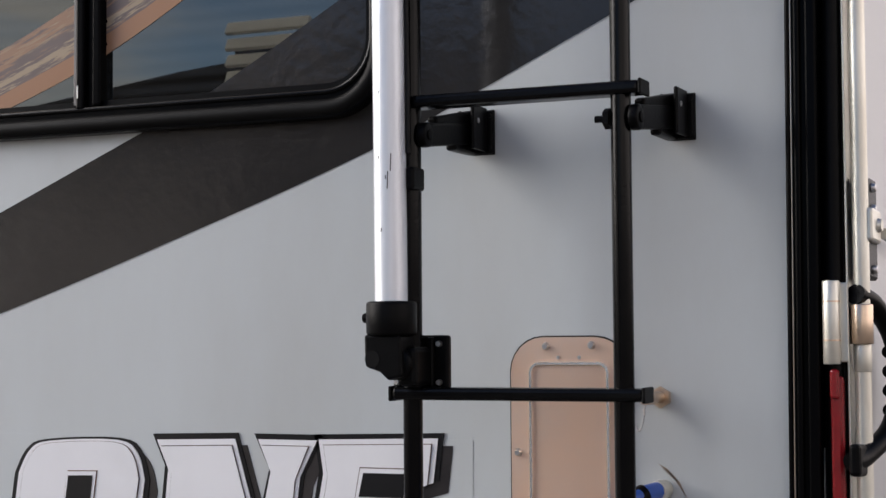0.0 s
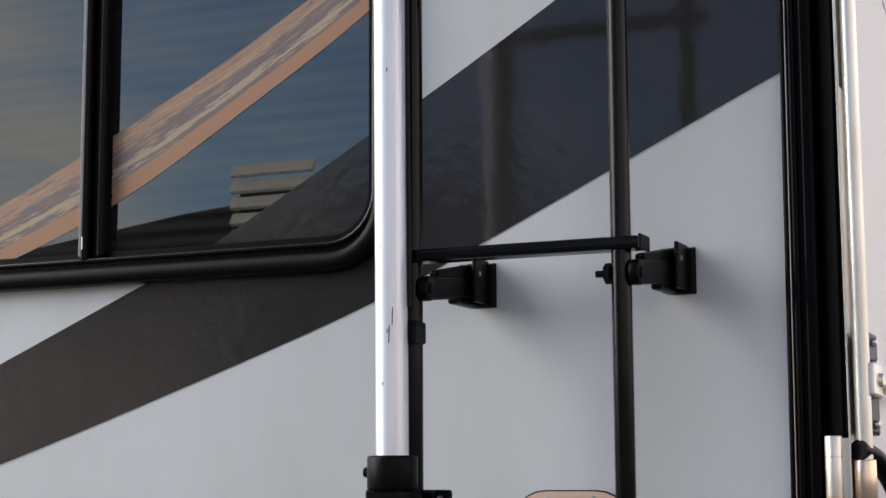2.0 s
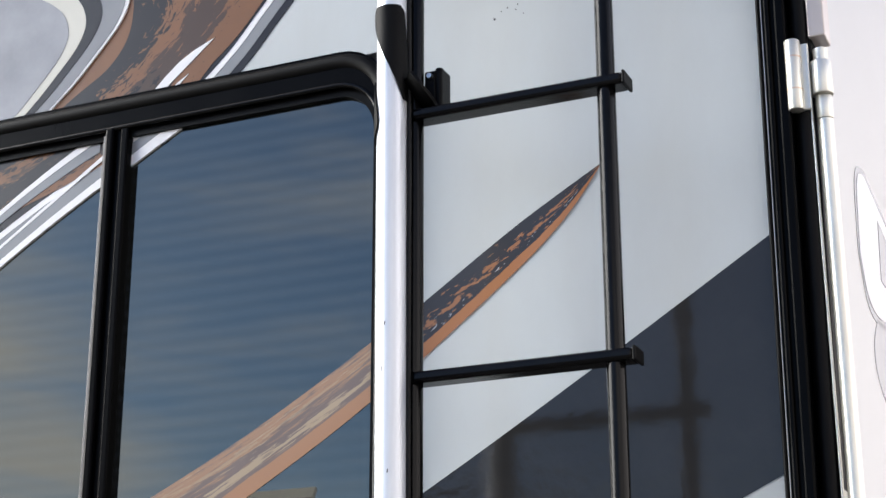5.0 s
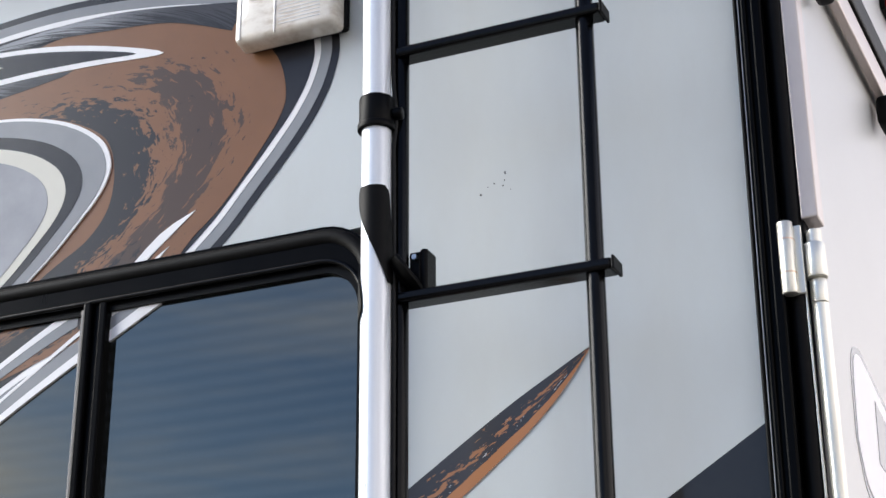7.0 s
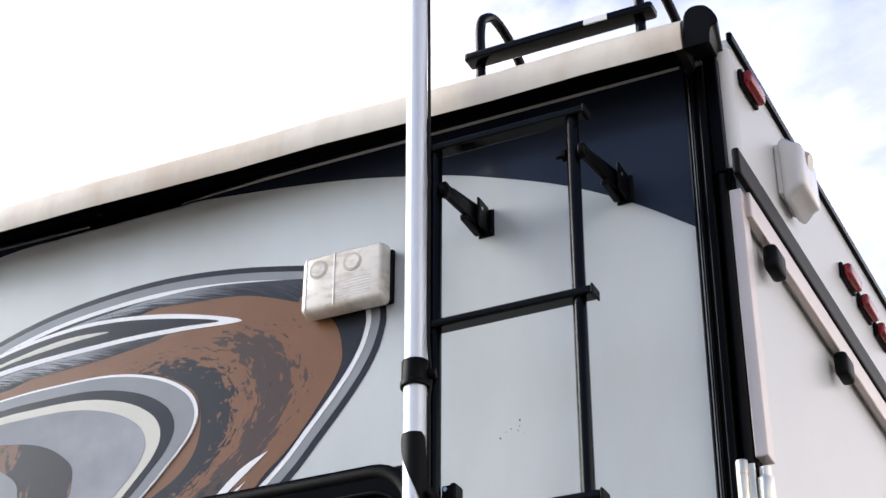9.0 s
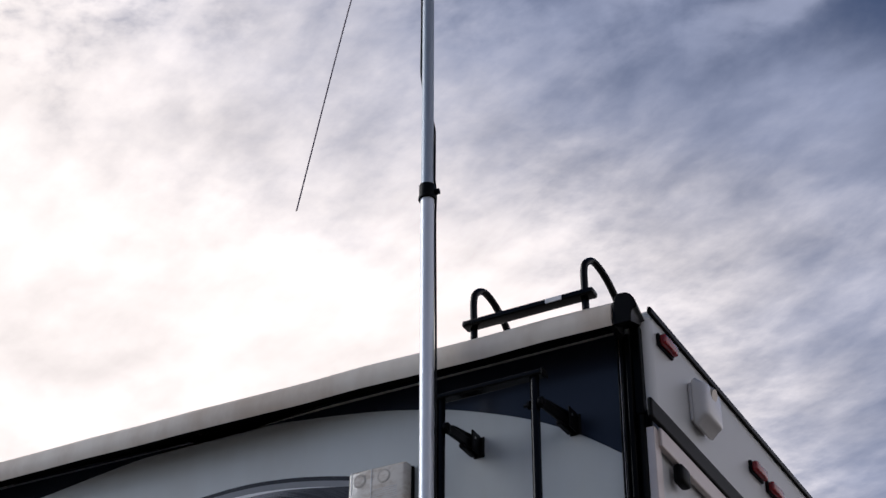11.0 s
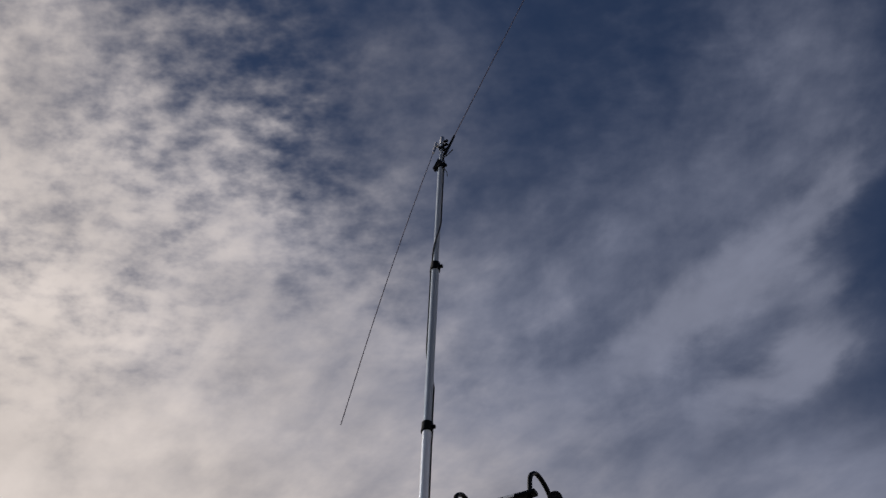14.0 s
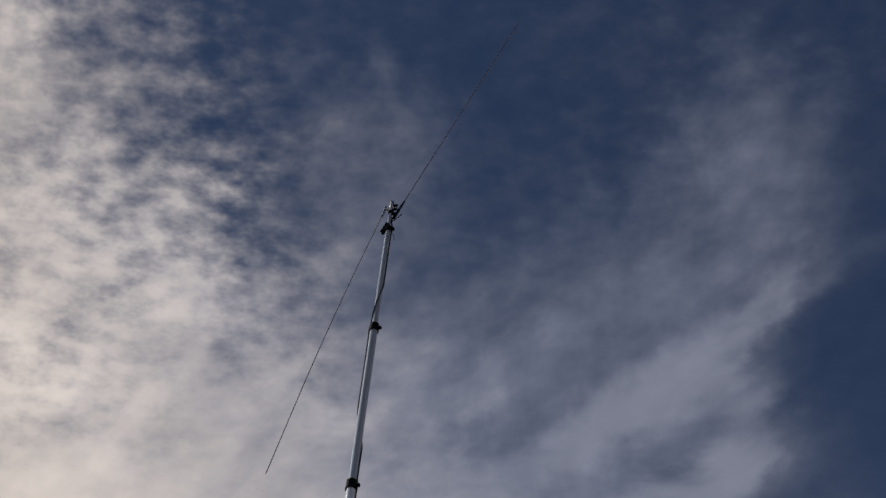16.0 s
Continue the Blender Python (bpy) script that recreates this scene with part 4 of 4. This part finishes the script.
    ([(-.205, 1.80), (-.176, 1.955), (-.182, 1.994), (-.030, 1.998), (-.036, 1.948), (-.062, 1.940), (-.066, 1.80)], [(-.128, 1.93), (-.122, 1.957), (-.07, 1.957), (-.072, 1.93)], False))


def grown(pts, d, dx=0.0, dz=0.0):
    cx, cz = sum(p[0] for p in pts) / len(pts), sum(p[1] for p in pts) / len(pts)
    w, h = max(p[0] for p in pts) - min(p[0] for p in pts), max(p[1] for p in pts) - min(p[1] for p in pts)
    return [(cx + (p[0] - cx) * (1 + 2 * d / w) + dx, cz + (p[1] - cz) * (1 + 2 * d / h) + dz) for p in pts]


for pts, hole, soft in SHAPES:
    if soft:
        pts = pts[:1] + flat_curve(pts[1:-1], 4) + pts[-1:]
    big = part("emblem_shape", sheet(grown(pts, .0065), -.0024, .0004), M_INK, graphics, "white block with black outline and printed shadow")
    part("shadow_print", sheet(grown(pts, .004, .013, -.012), -.0014, .0004), M_SHADOWV, big)
    part("face", sheet(grown(pts, -.001), -.0034, .0004), M_WHITEV, big)
    part("pinstripe", sheet(grown(pts, -.0085), -.0044, .0004), M_PIN, big)
    part("face", sheet(grown(pts, -.0096), -.0054, .0004), M_WHITEV, big)
    if hole:
        part("pinstripe", sheet(grown(hole, .0062), -.0062, .0004), M_PIN, big)
        part("face", sheet(grown(hole, .0050), -.0068, .0004), M_WHITEV, big)
        part("slot", sheet(hole, -.0076, .0004), M_INK, big)

# ---- aluminium access hatch, fittings and marks on the wall ----
hatch = thing("access_hatch", "bare aluminium access hatch screwed to the wall", "hatch")
hp = rounded(.057, .191, 1.66, 2.109, .038)
# black sheet behind the plate, in place of the shadow in its edge gap
part("gasket", sheet(rounded(.0555, .1925, 1.6585, 2.1105, .039), -.0016, .0), M_RUBBER, hatch, "thin dark rim painted as the gap shadow")
part("plate", sheet(hp, -.003, .0), M_HATCH, hatch)
part("bead", ring_sheet(rounded(.079, .170, 1.68, 2.082, .012), rounded(.0818, .1672, 1.683, 2.0792, .0095), -.0062, -.002), M_BEAD, hatch, "raised pressed bead")
for x, z in ((.098, 2.099), (.150, 2.100), (.065, 1.984), (.065, 1.86), (.183, 1.984)):
    part("screw", cyl((x, -.003, z), (x, -.0072, z), .0045, .0030, 14), M_SCREW, hatch, "", True)
for x, z in ((.112, 2.087), (.136, 2.087)):
    part("rivet", cyl((x, -.003, z), (x, -.0042, z), .0022, .0016, 10), M_SCREW, hatch, "", True)
valve = thing("drain_valve", "brass drain fitting with a bead chain on the wall", "valve")
part("flange", cyl((.226, 0, 2.045), (.226, -.006, 2.045), .0115, seg=6), M_BRASS, valve)
part("stub", cyl((.226, -.006, 2.045), (.222, -.034, 2.046), .0062, seg=16, bevel=.001), M_BRASS, valve, "", True)
part("cap", cyl((.222, -.03, 2.046), (.221, -.044, 2.0465), .0080, seg=16, bevel=.0015), M_BRASS, valve, "", True)
bm = bmesh.new()
for p in smooth_line([(.221, -.042, 2.042), (.2195, -.042, 2.026), (.2150, -.042, 2.0125), (.2105, -.042, 2.016), (.2065, -.042, 2.030), (.2045, -.042, 2.044)], 5):
    own = bmesh.new()
    bmesh.ops.create_icosphere(own, subdivisions=1, radius=.00125, matrix=Matrix.Translation(p))
    merge(bm, own)
part("chain", bm, M_SCREW, valve, "fine steel bead chain", True)
tap = thing("hose_inlet", "blue hose inlet with steel collar on the wall", "inlet")
part("collar", cyl((.228, 0, 1.949), (.226, -.02, 1.949), .010, seg=16, bevel=.001), M_STEEL, tap, "", True)
part("hose", tube([(.226, -.02, 1.949), (.215, -.05, 1.945), (.204, -.06, 1.93), (.198, -.062, 1.85), (.20, -.06, 1.6), (.21, -.05, 0.02)], .009, 12), M_BLUE, tap, "blue hose", True)
part("tape", cyl((.219, -.042, 1.9475), (.211, -.053, 1.942), .0105, seg=14), M_PLASTIC, tap, "", True)
marks = new("scuff_marks")
marks.parent = camper
rng = random.Random(5)
for x, z, n in ((.055, 3.145, 4), (.083, 3.152, 3)):
    for _ in range(n):
        px, pz, r = x + rng.gauss(0, .009), z + rng.gauss(0, .008), rng.uniform(.0006, .0019)
        pts = [(px + r * math.cos(a * 1.05) * rng.uniform(.5, 1.1), pz + 1.3 * r * math.sin(a * 1.05) * rng.uniform(.5, 1.1)) for a in range(6)]
        part("speck", sheet(pts, -.0006, .0003), M_SCUFF, marks)
for k in range(4):
    pts = [(.222 + .004 * k, 1.975 - .004 * k), (.232 + .004 * k, 1.970 - .004 * k), (.243 + .003 * k, 1.955 - .005 * k), (.232 + .004 * k, 1.967 - .004 * k)]
    part("scuff", sheet(pts, -.0005, .0003), M_BRASS, marks, "brown rub mark")


# ---- lamps on the walls ----
lamp = thing("porch_light", "yellowed clear twin porch light on a black base", "light")
part("base", box(-.284, -.1365, -.010, 0.0, 3.406, 3.506, .004), M_PLASTIC, lamp)
bm = box(-.290, -.139, -.042, -.008, 3.400, 3.510, .009, seg=3)
for v in bm.verts:
    if v.co.y < -.03:
        v.co.z += -.004 if v.co.z > 3.45 else .003
lens = part("lens", bm, M_LENS, lamp, "yellowed ribbed lens", True)
for x in (-.258, -.195):
    part("bulb_ring", cyl((x, -.0415, 3.478), (x, -.0428, 3.478), .0175, .0165, 24), M_BULB, lens)
    part("bulb_ring", cyl((x, -.0425, 3.478), (x, -.0436, 3.478), .0135, .0125, 24), M_LENS, lens)
for k in range(7):
    z = 3.416 + .0052 * k
    part("rib", box(-.222, -.160, -.0426, -.0405, z, z + .0018, .0006), M_LENSC, lens)
part("divider", box(-.229, -.2265, -.0432, -.0405, 3.406, 3.503, .0008), M_LENSC, lens)
part("divider", box(-.281, -.2785, -.0430, -.0405, 3.406, 3.503, .0008), M_LENSC, lens)

rear_lamp = thing("rear_light", "frosted clear scene light on the rear wall", "light")
part("base", box(0.0, .010, .210, .290, 3.590, 3.688, .004, m=REAR), M_LENSC, rear_lamp)
bm = box(.008, .048, .202, .296, 3.574, 3.695, .012, seg=3, m=REAR)
for v in bm.verts:
    if (REAR.inverted() @ v.co).x > .03:
        v.co.z += .016 if v.co.z < 3.63 else -.014
part("lens", bm, M_LENSC, rear_lamp, "frosted lens", True)
part("lens_cup", cyl(REAR @ Vector((.043, .245, 3.66)), REAR @ Vector((.051, .245, 3.658)), .020, .015, 18), M_BULB, rear_lamp, "", True)


def marker():
    m_ = thing("marker_light", "small red clearance light under the roof edge", "light", "clearance lights on the rear wall")
    bm = box(0, .008, -.040, .040, -.016, .016, .003)
    part("base", bm, M_PLASTIC, m_)
    bm = box(.006, .022, -.037, .037, -.013, .013, .006, seg=3)
    part("lens", bm, M_RED, m_, "faceted red lens", True)
    return m_


mk = marker()
MARKS = [(.088, 3.712), (.600, 3.650), (.705, 3.645), (.808, 3.640), (1.9, 3.68)]
for k, (u, z) in enumerate(MARKS):
    at_ = REAR @ Matrix.Translation((0.0, u, z))
    if k == 0:
        mk.matrix_basis = at_
    else:
        copy_thing(mk, at_)

# ---- ladder ----
ladder = thing("ladder", "black powder-coated ladder bolted to the camper side", "ladder")
RY, RL, RR = -.132, -.001, .2275
RUNGS = (1.745, 2.052, 2.354, 2.653, 2.959, 3.269, 3.582)
for x in (RL, RR):
    part("side_rail", cyl((x, RY, 1.30), (x, RY, 3.585), .0102, seg=20, bevel=.001), M_BLACK, ladder, "", True)
    part("foot", cyl((x, RY, 1.275), (x, RY, 1.30), .013, seg=16, bevel=.002), M_RUBBER, ladder, "", True)


for z in RUNGS:
    rung = part("rung", box(-.020, .2505, RY - .0145, RY + .0145, z - .0066, z + .0066, .0045, seg=3), M_BLACK, ladder)
    for x in (-.0225, .2495):
        part("end_cap", box(x, x + .0035, RY - .0155, RY + .0155, z - .0078, z + .0078, .0014), M_RUBBER, rung)


def bracket(xr, zr, xp, zp):
    """Clevis from a rail at (xr, zr) to a plate on the wall at (xp, zp)."""
    br = part("bracket", box(xp - .012, xp + .013, -.006, 0.0, zp - .024, zp + .024, .0025), M_PLASTIC, ladder, "hinged wall bracket")
    part("backing", box(xp - .014, xp + .014, -.002, 0.0, zp - .025, zp + .025, .001), M_RUBBER, br)
    for dx, top in ((-.013, .020), (.002, .027)):
        part("cheek", box(xp + dx, xp + dx + .0045, -.044, -.004, zp - .022, zp + top, .002), M_PLASTIC, br)
    a, b = Vector((xr + .0155, RY, zr)), Vector((xp - .006, -.034, zp - .004))
    d = b - a
    m_ = Matrix.Translation(a) @ d.to_track_quat("Y", "Z").to_matrix().to_4x4()
    part("arm", box(-.0045, .0045, -.004, d.length, -.0125, .0125, .003, m=m_), M_PLASTIC, br)
    part("knuckle", cyl((xr + .0105, RY, zr), (xr + .0205, RY, zr), .0132, seg=22, bevel=.002), M_PLASTIC, br, "", True)
    part("bolt_head", cyl((xr + .0200, RY, zr), (xr + .0225, RY, zr), .0058, seg=14, bevel=.0008), M_RUBBER, br, "", True)
    a, b = Vector((xr + .010, RY + .030, zr + .014)), Vector((xp - .006, -.020, zp + .014))
    d = b - a
    m_ = Matrix.Translation(a) @ d.to_track_quat("Y", "Z").to_matrix().to_4x4()
    part("stay", box(-.006, .006, 0.0, d.length, -.009, .009, .003, m=m_), M_PLASTIC, br)
    part("stay_foot", box(xp - .016, xp - .004, -.070, -.010, zp - .026, zp - .016, .003), M_PLASTIC, br)
    part("nut", cyl((xr - .0105, RY, zr), (xr - .0165, RY, zr), .0105, seg=6), M_PLASTIC, br)
    part("bolt", cyl((xr - .014, RY, zr), (xr - .0265, RY, zr), .0036, seg=12), M_PLASTIC, br, "", True)
    for dx, y_, dz in ((.009, -.006, -.018), (.009, -.006, .018)):
        part("screw", cyl((xp + dx, y_, zp + dz), (xp + dx, y_ - .0015, zp + dz), .0030, seg=10), M_RUBBER, br)
    part("pin", cyl((xp + .0064, -.032, zp + .010), (xp + .0075, -.032, zp + .010), .0030, seg=10), M_SCREW, br)


bracket(RL, 2.320, .026, 2.336)
bracket(RR, 2.325, .254, 2.340)
bracket(RL, 3.506, .026, 3.514)
bracket(RR, 3.512, .262, 3.514)
# grab loops of the ladder, standing on the roof
grab_rail = thing("roof_grab_rail", "black tubular grab rail loops bolted on the roof edge", "rail")
for x in (.043, .323):
    part("loop", tube([(x, -.055, 3.735), (x, -.055, 3.80), (x, -.055, 3.868), (x + .004, -.046, 3.893), (x + .012, -.02, 3.905), (x + .024, .02, 3.878), (x + .036, .06, 3.82), (x + .044, .10, 3.74)], .0085, 14), M_BLACK, grab_rail, "", True)
rail_bar = part("cross_bar", box(.022, .350, -.078, -.045, 3.790, 3.806, .005, seg=3), M_BLACK, grab_rail, "", True)
part("sticker", box(.235, .275, -.0792, -.076, 3.792, 3.803, .0004), M_WHITEV, rail_bar, "small pale label")

# ---- telescoping mast ----
mast = thing("telescoping_mast", "aluminium telescoping mast with black collars strapped to the ladder", "mast")


def mx(z):
    return -.0165 - .0062 * (z - 2.15) + .0022 * max(0.0, min(1.0, (4.1 - z) / .9))


MY = -.155


def seg_tube(name, z0, z1, r, material, **kw):
    return part(name, cyl((mx(z0), MY, z0), (mx(z1), MY, z1), r, seg=32, bevel=kw.get("bevel", 0)), material, mast, kw.get("label", ""), True)


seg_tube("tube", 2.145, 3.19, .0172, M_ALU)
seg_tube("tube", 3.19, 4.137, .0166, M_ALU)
# upper tubes: darker colour stands in for the weaker light on them
seg_tube("tube", 4.137, 4.949, .0150, M_ALU_DIM)
seg_tube("tube", 4.949, 5.552, .0112, M_ALU_DIM)
seg_tube("tube", 5.552, 5.705, .0078, M_ALU_DIM)
for z, r, h in ((3.184, .0205, .042), (4.137, .0200, .042), (4.949, .0180, .040), (5.552, .0142, .030)):
    c_ = seg_tube("collar", z - h / 2, z + h / 2, r, M_PLASTIC, bevel=.002, label="black plastic locking collar")
    part("lip", cyl((mx(z), MY, z - h / 2), (mx(z), MY, z - h / 2 + .008), r + .0016, seg=32, bevel=.001), M_PLASTIC, c_, "", True)
    part("knob", cyl((mx(z) + r - .003, MY + .004, z), (mx(z) + r + .010, MY + .006, z), .0075, seg=16, bevel=.0015), M_PLASTIC, c_, "", True)
for k in range(12):
    z, a = rng.uniform(2.2, 2.75), rng.uniform(-.8, .5)
    h = rng.choice((.004, .008, .018))
    p0 = Vector((mx(z) + .0171 * math.sin(a), MY - .0171 * math.cos(a), z))
    part("scratch", cyl(p0, p0 + Vector((.0006, 0, h)), .0006, seg=6), M_SCUFF, mast)
# tilting socket that carries the mast, clamped on the ladder
socket = thing("mast_socket", "black plastic tilting mast socket clamped to the ladder rail", "bracket")
bm = cyl((mx(2.13), MY, 2.112), (mx(2.13), MY, 2.147), .0262, seg=32, bevel=.003)
part("cup", bm, M_PLASTIC, socket, "", True)
part("set_screw", cyl((mx(2.13) - .025, MY, 2.130), (mx(2.13) - .032, MY, 2.130), .0052, seg=12, bevel=.001), M_PLASTIC, socket)
neck = sheet([(-.037, 2.113), (.004, 2.113), (.006, 2.070), (-.010, 2.066), (-.020, 2.075), (-.036, 2.080)], MY - .019, MY + .019)
es = [e for e in neck.edges if e.calc_face_angle(0) > .5]
bmesh.ops.bevel(neck, geom=es, offset=.003, segments=2, affect="EDGES", profile=0.5)
part("neck", neck, M_PLASTIC, socket)
part("slot", cyl((-.027, MY - .0195, 2.088), (-.027, MY - .0175, 2.088), .0085, seg=18), M_RUBBER, socket)
part("trunnion", cyl((-.004, MY - .012, 2.083), (-.004, -.118, 2.083), .0165, seg=22, bevel=.003), M_PLASTIC, socket, "", True)
part("saddle", box(-.006, .016, MY - .006, -.112, 2.060, 2.100, .005), M_PLASTIC, socket)
part("clamp_plate", box(-.030, .034, -.120, -.110, 2.056, 2.112, .003), M_PLASTIC, socket)
part("clamp_ridge", box(.012, .019, -.126, -.118, 2.058, 2.110, .002), M_PLASTIC, socket)
for x, z in ((.024, 2.103), (.024, 2.063), (-.024, 2.063)):
    part("screw", cyl((x, -.120, z), (x, -.1245, z), .0034, .0026, 12), M_SCREW, socket, "", True)
# hook-and-loop strap and its rail clamp
strap = thing("mast_strap", "black strap wound round mast and ladder rail", "strap")


def flap(z0, z1, left, right, r):
    """Strap end lying round the mast between two edges given as angles along its length."""
    bm = bmesh.new()
    rows_ = []
    for k in range(25):
        t = k / 24
        z = z0 + (z1 - z0) * t
        row = []
        for j in range(11):
            a = radians(left(t) + (right(t) - left(t)) * j / 10)
            row.append((bm.verts.new((mx(z) + (r + .0018) * math.sin(a), MY - (r + .0018) * math.cos(a), z)), bm.verts.new((mx(z) + r * math.sin(a), MY - r * math.cos(a), z))))
        rows_.append(row)
    for a, b in zip(rows_, rows_[1:]):
        for j in range(10):
            bm.faces.new((a[j][0], a[j + 1][0], b[j + 1][0], b[j][0]))
            bm.faces.new((a[j][1], b[j][1], b[j + 1][1], a[j + 1][1]))
        for j in (0, 10):
            bm.faces.new((a[j][0], b[j][0], b[j][1], a[j][1]))
    for row in (rows_[0], rows_[-1]):
        for j in range(10):
            bm.faces.new((row[j][0], row[j][1], row[j + 1][1], row[j + 1][0]))
    return bm


part("band", flap(3.088, 2.972, lambda t: -62 + 22 * max(0, 1 - t / .10) ** 2 + 150 * max(0, t - .10) ** 1.15, lambda t: 72 - 16 * max(0, 1 - t / .08) ** 2 + 40 * t, .0178), M_RUBBER, strap, "", True)
part("band", flap(3.000, 2.922, lambda t: -112, lambda t: -74 + 44 * math.sin(min(1, t / .72) * 1.57) - 60 * max(0, (t - .72) / .28) ** 2, .0180), M_RUBBER, strap, "worn leather-like strap end", True)
part("band", tube([(.002, MY, 3.0), (.012, -.15, 2.985), (.016, RY, 2.975), (.006, -.115, 2.975), (-.02, -.13, 2.97)], .006, 10, flat=2.2), M_RUBBER, strap, "", True)
part("rail_clamp", box(.008, .0235, RY + .004, RY + .020, 2.968, 3.018, .003), M_PLASTIC, strap)
part("rail_clamp", box(.022, .031, RY + .002, RY + .030, 2.966, 3.020, .003), M_PLASTIC, strap)
for z in (3.010, 2.974):
    part("screw", cyl((.0165, RY + .004, z), (.0165, RY - .001, z), .0032, seg=10), M_SCREW, strap)
# feed cable that wanders round the mast
coax = thing("coax_cable", "thin black feed cable running up the mast", "cable")
line = []
for k in range(111):
    z = 2.30 + (5.62 - 2.30) * k / 110
    # lies on one side, slips behind the second tube, comes round the front of the third
    turn_ = 108 + 10 * math.sin(z * 2.1) if z < 4.30 else 108 + 185 * min(1, (z - 4.30) / .22)
    turn_ += 175 * max(0.0, min(1.0, (z - 4.99) / .22))
    r = .0172 if z < 4.137 else .0150 if z < 4.949 else .0112 if z < 5.56 else .0078
    near = min(abs(z - zc) for zc in (3.184, 4.137, 4.949, 5.552))
    r += .0024 + .0040 * max(0.0, 1 - near / .035) + .0005 * math.sin(9 * z)
    line.append((mx(z) + r * math.sin(radians(turn_)), MY - r * math.cos(radians(turn_)), z))
part("cable", tube(line, .0028, 8, curve=2), M_CABLE, coax, "", True)

clip_ = part("clip", box(-.0135, .010, RY - .020, RY + .010, 2.262, 2.286, .003), M_PLASTIC, coax, "black cable clip on the ladder rail")
part("clip_screw", cyl((-.004, RY - .019, 2.276), (-.004, RY - .023, 2.276), .0035, seg=12), M_SCREW, clip_, "", True)

# ---- dipole antenna ----
dipole = thing("dipole_antenna", "dark dipole antenna with two thin whips on the mast head", "antenna")
TX, TZ = mx(5.68), 5.66
part("head", cyl((TX, MY, 5.69), (TX, MY, 5.735), .0105, .0085, 16, bevel=.002), M_SCREW, dipole, "grey end cap of the head tube", True)
wedge = sheet([(TX - .010, 5.536), (TX + .010, 5.540), (TX + .010, 5.568), (TX - .008, 5.590), (TX - .014, 5.572), (TX - .030, 5.536)], MY - .014, MY + .008)
part("clamp", wedge, M_PLASTIC, dipole, "black wedge-shaped clamp")
part("clamp", box(TX - .010, TX + .012, MY - .010, MY + .010, TZ - .008, TZ + .012, .003), M_PLASTIC, dipole)
for dz in (-.012, .018, .042):
    part("lug", box(TX + .007, TX + .028, MY - .006, MY + .005, TZ + dz - .004, TZ + dz + .004, .002), M_PLASTIC, dipole)
part("lug", cyl((TX - .010, MY - .006, TZ + .016), (TX - .026, MY - .012, TZ + .020), .0075, seg=14, bevel=.0015), M_SCREW, dipole, "bright metal lug", True)
L0, R0 = Vector((TX - .024, MY - .012, TZ + .012)), Vector((TX + .026, MY, TZ - .02))
L1, R1 = Vector((-.106, -.587, 3.842)), Vector((.325, .225, 7.52))
for p0, p1 in ((L0, L1), (R0, R1)):
    d = p1 - p0
    bow = Vector((0.0, 0.0, 0.0)) if p0 is R0 else Vector((-.012, .0, 0))
    part("whip", tube([p0, p0 + d * .33 + bow, p0 + d * .66 + bow, p1], .0023 if p0 is R0 else .0017, 8, curve=6), M_WHIP, dipole, "thin steel whip", True)
    part("whip_base", cyl(p0 - d.normalized() * .03, p0 + d.normalized() * (.055 if p0 is L0 else .11), .0072, .0045, 12), M_SCREW if p0 is L0 else M_PLASTIC, dipole, "", True)
part("tail_wire", tube([(TX + .01, MY, 5.60), (TX + .03, MY - .01, 5.592), (TX + .065, MY - .02, 5.603)], .0022, 6), M_CABLE, dipole)
part("tail_wire", tube([(TX - .01, MY, 5.56), (TX + .03, MY - .01, 5.50), (TX + .035, MY, 5.47)], .0018, 6), M_CABLE, dipole)

# ---- what stands opposite and is mirrored in the panes ----
house = thing("neighbour_house", "low house with dark roof and white lap siding", "house")
part("wall", box(-8.4, -5.92, -11.5, -9.2, 0.0, 3.62), M_SIDING, house)
bm = bmesh.new()
for x, y, z in ((-8.8, -8.8, 3.50), (-5.92, -8.8, 3.66), (-5.92, -9.6, 4.32), (-6.6, -9.6, 4.26), (-8.6, -9.6, 4.0), (-8.8, -12, 3.5), (-5.92, -12, 3.5)):
    bm.verts.new((x, y, z))
bmesh.ops.convex_hull(bm, input=bm.verts)
part("roof", bm, M_SHINGLE_GAP, house, "dark shingle roof")
# dark box behind the boards, its colour standing in for shade in the gaps
gable = part("gable", box(-5.90, -3.6, -10.2, -9.3, 0.0, 4.36), M_SHINGLE_GAP, house, "near-black wall, shade of the siding gaps put into its colour")
tilt = Matrix.Rotation(radians(28), 4, "X")
for k in range(7):
    m_ = Matrix.Translation((-5.52, -9.15, 4.47 - .125 * k)) @ tilt
    part("siding_board", box(-.36, .36, -.02, .02, -.050, .050, .006, m=m_), M_SIDING, house)
palm = thing("palm", "small palm with ragged fronds", "palm")
part("trunk", cyl((-8.3, -9.4, 0), (-8.25, -9.4, 3.4), .13, .09, 12), M_BARK, palm)
for k in range(22):
    a, t = k * 2.4, rng.uniform(.25, .75)
    d = Vector((math.cos(a), math.sin(a), 0))
    b0 = Vector((-8.25, -9.4, 3.4))
    part("frond", tube([b0, b0 + d * .3 + Vector((0, 0, t * .6)), b0 + d * .7 + Vector((0, 0, t * .6))], .035, 6, curve=4, flat=.3), M_LEAF, palm)
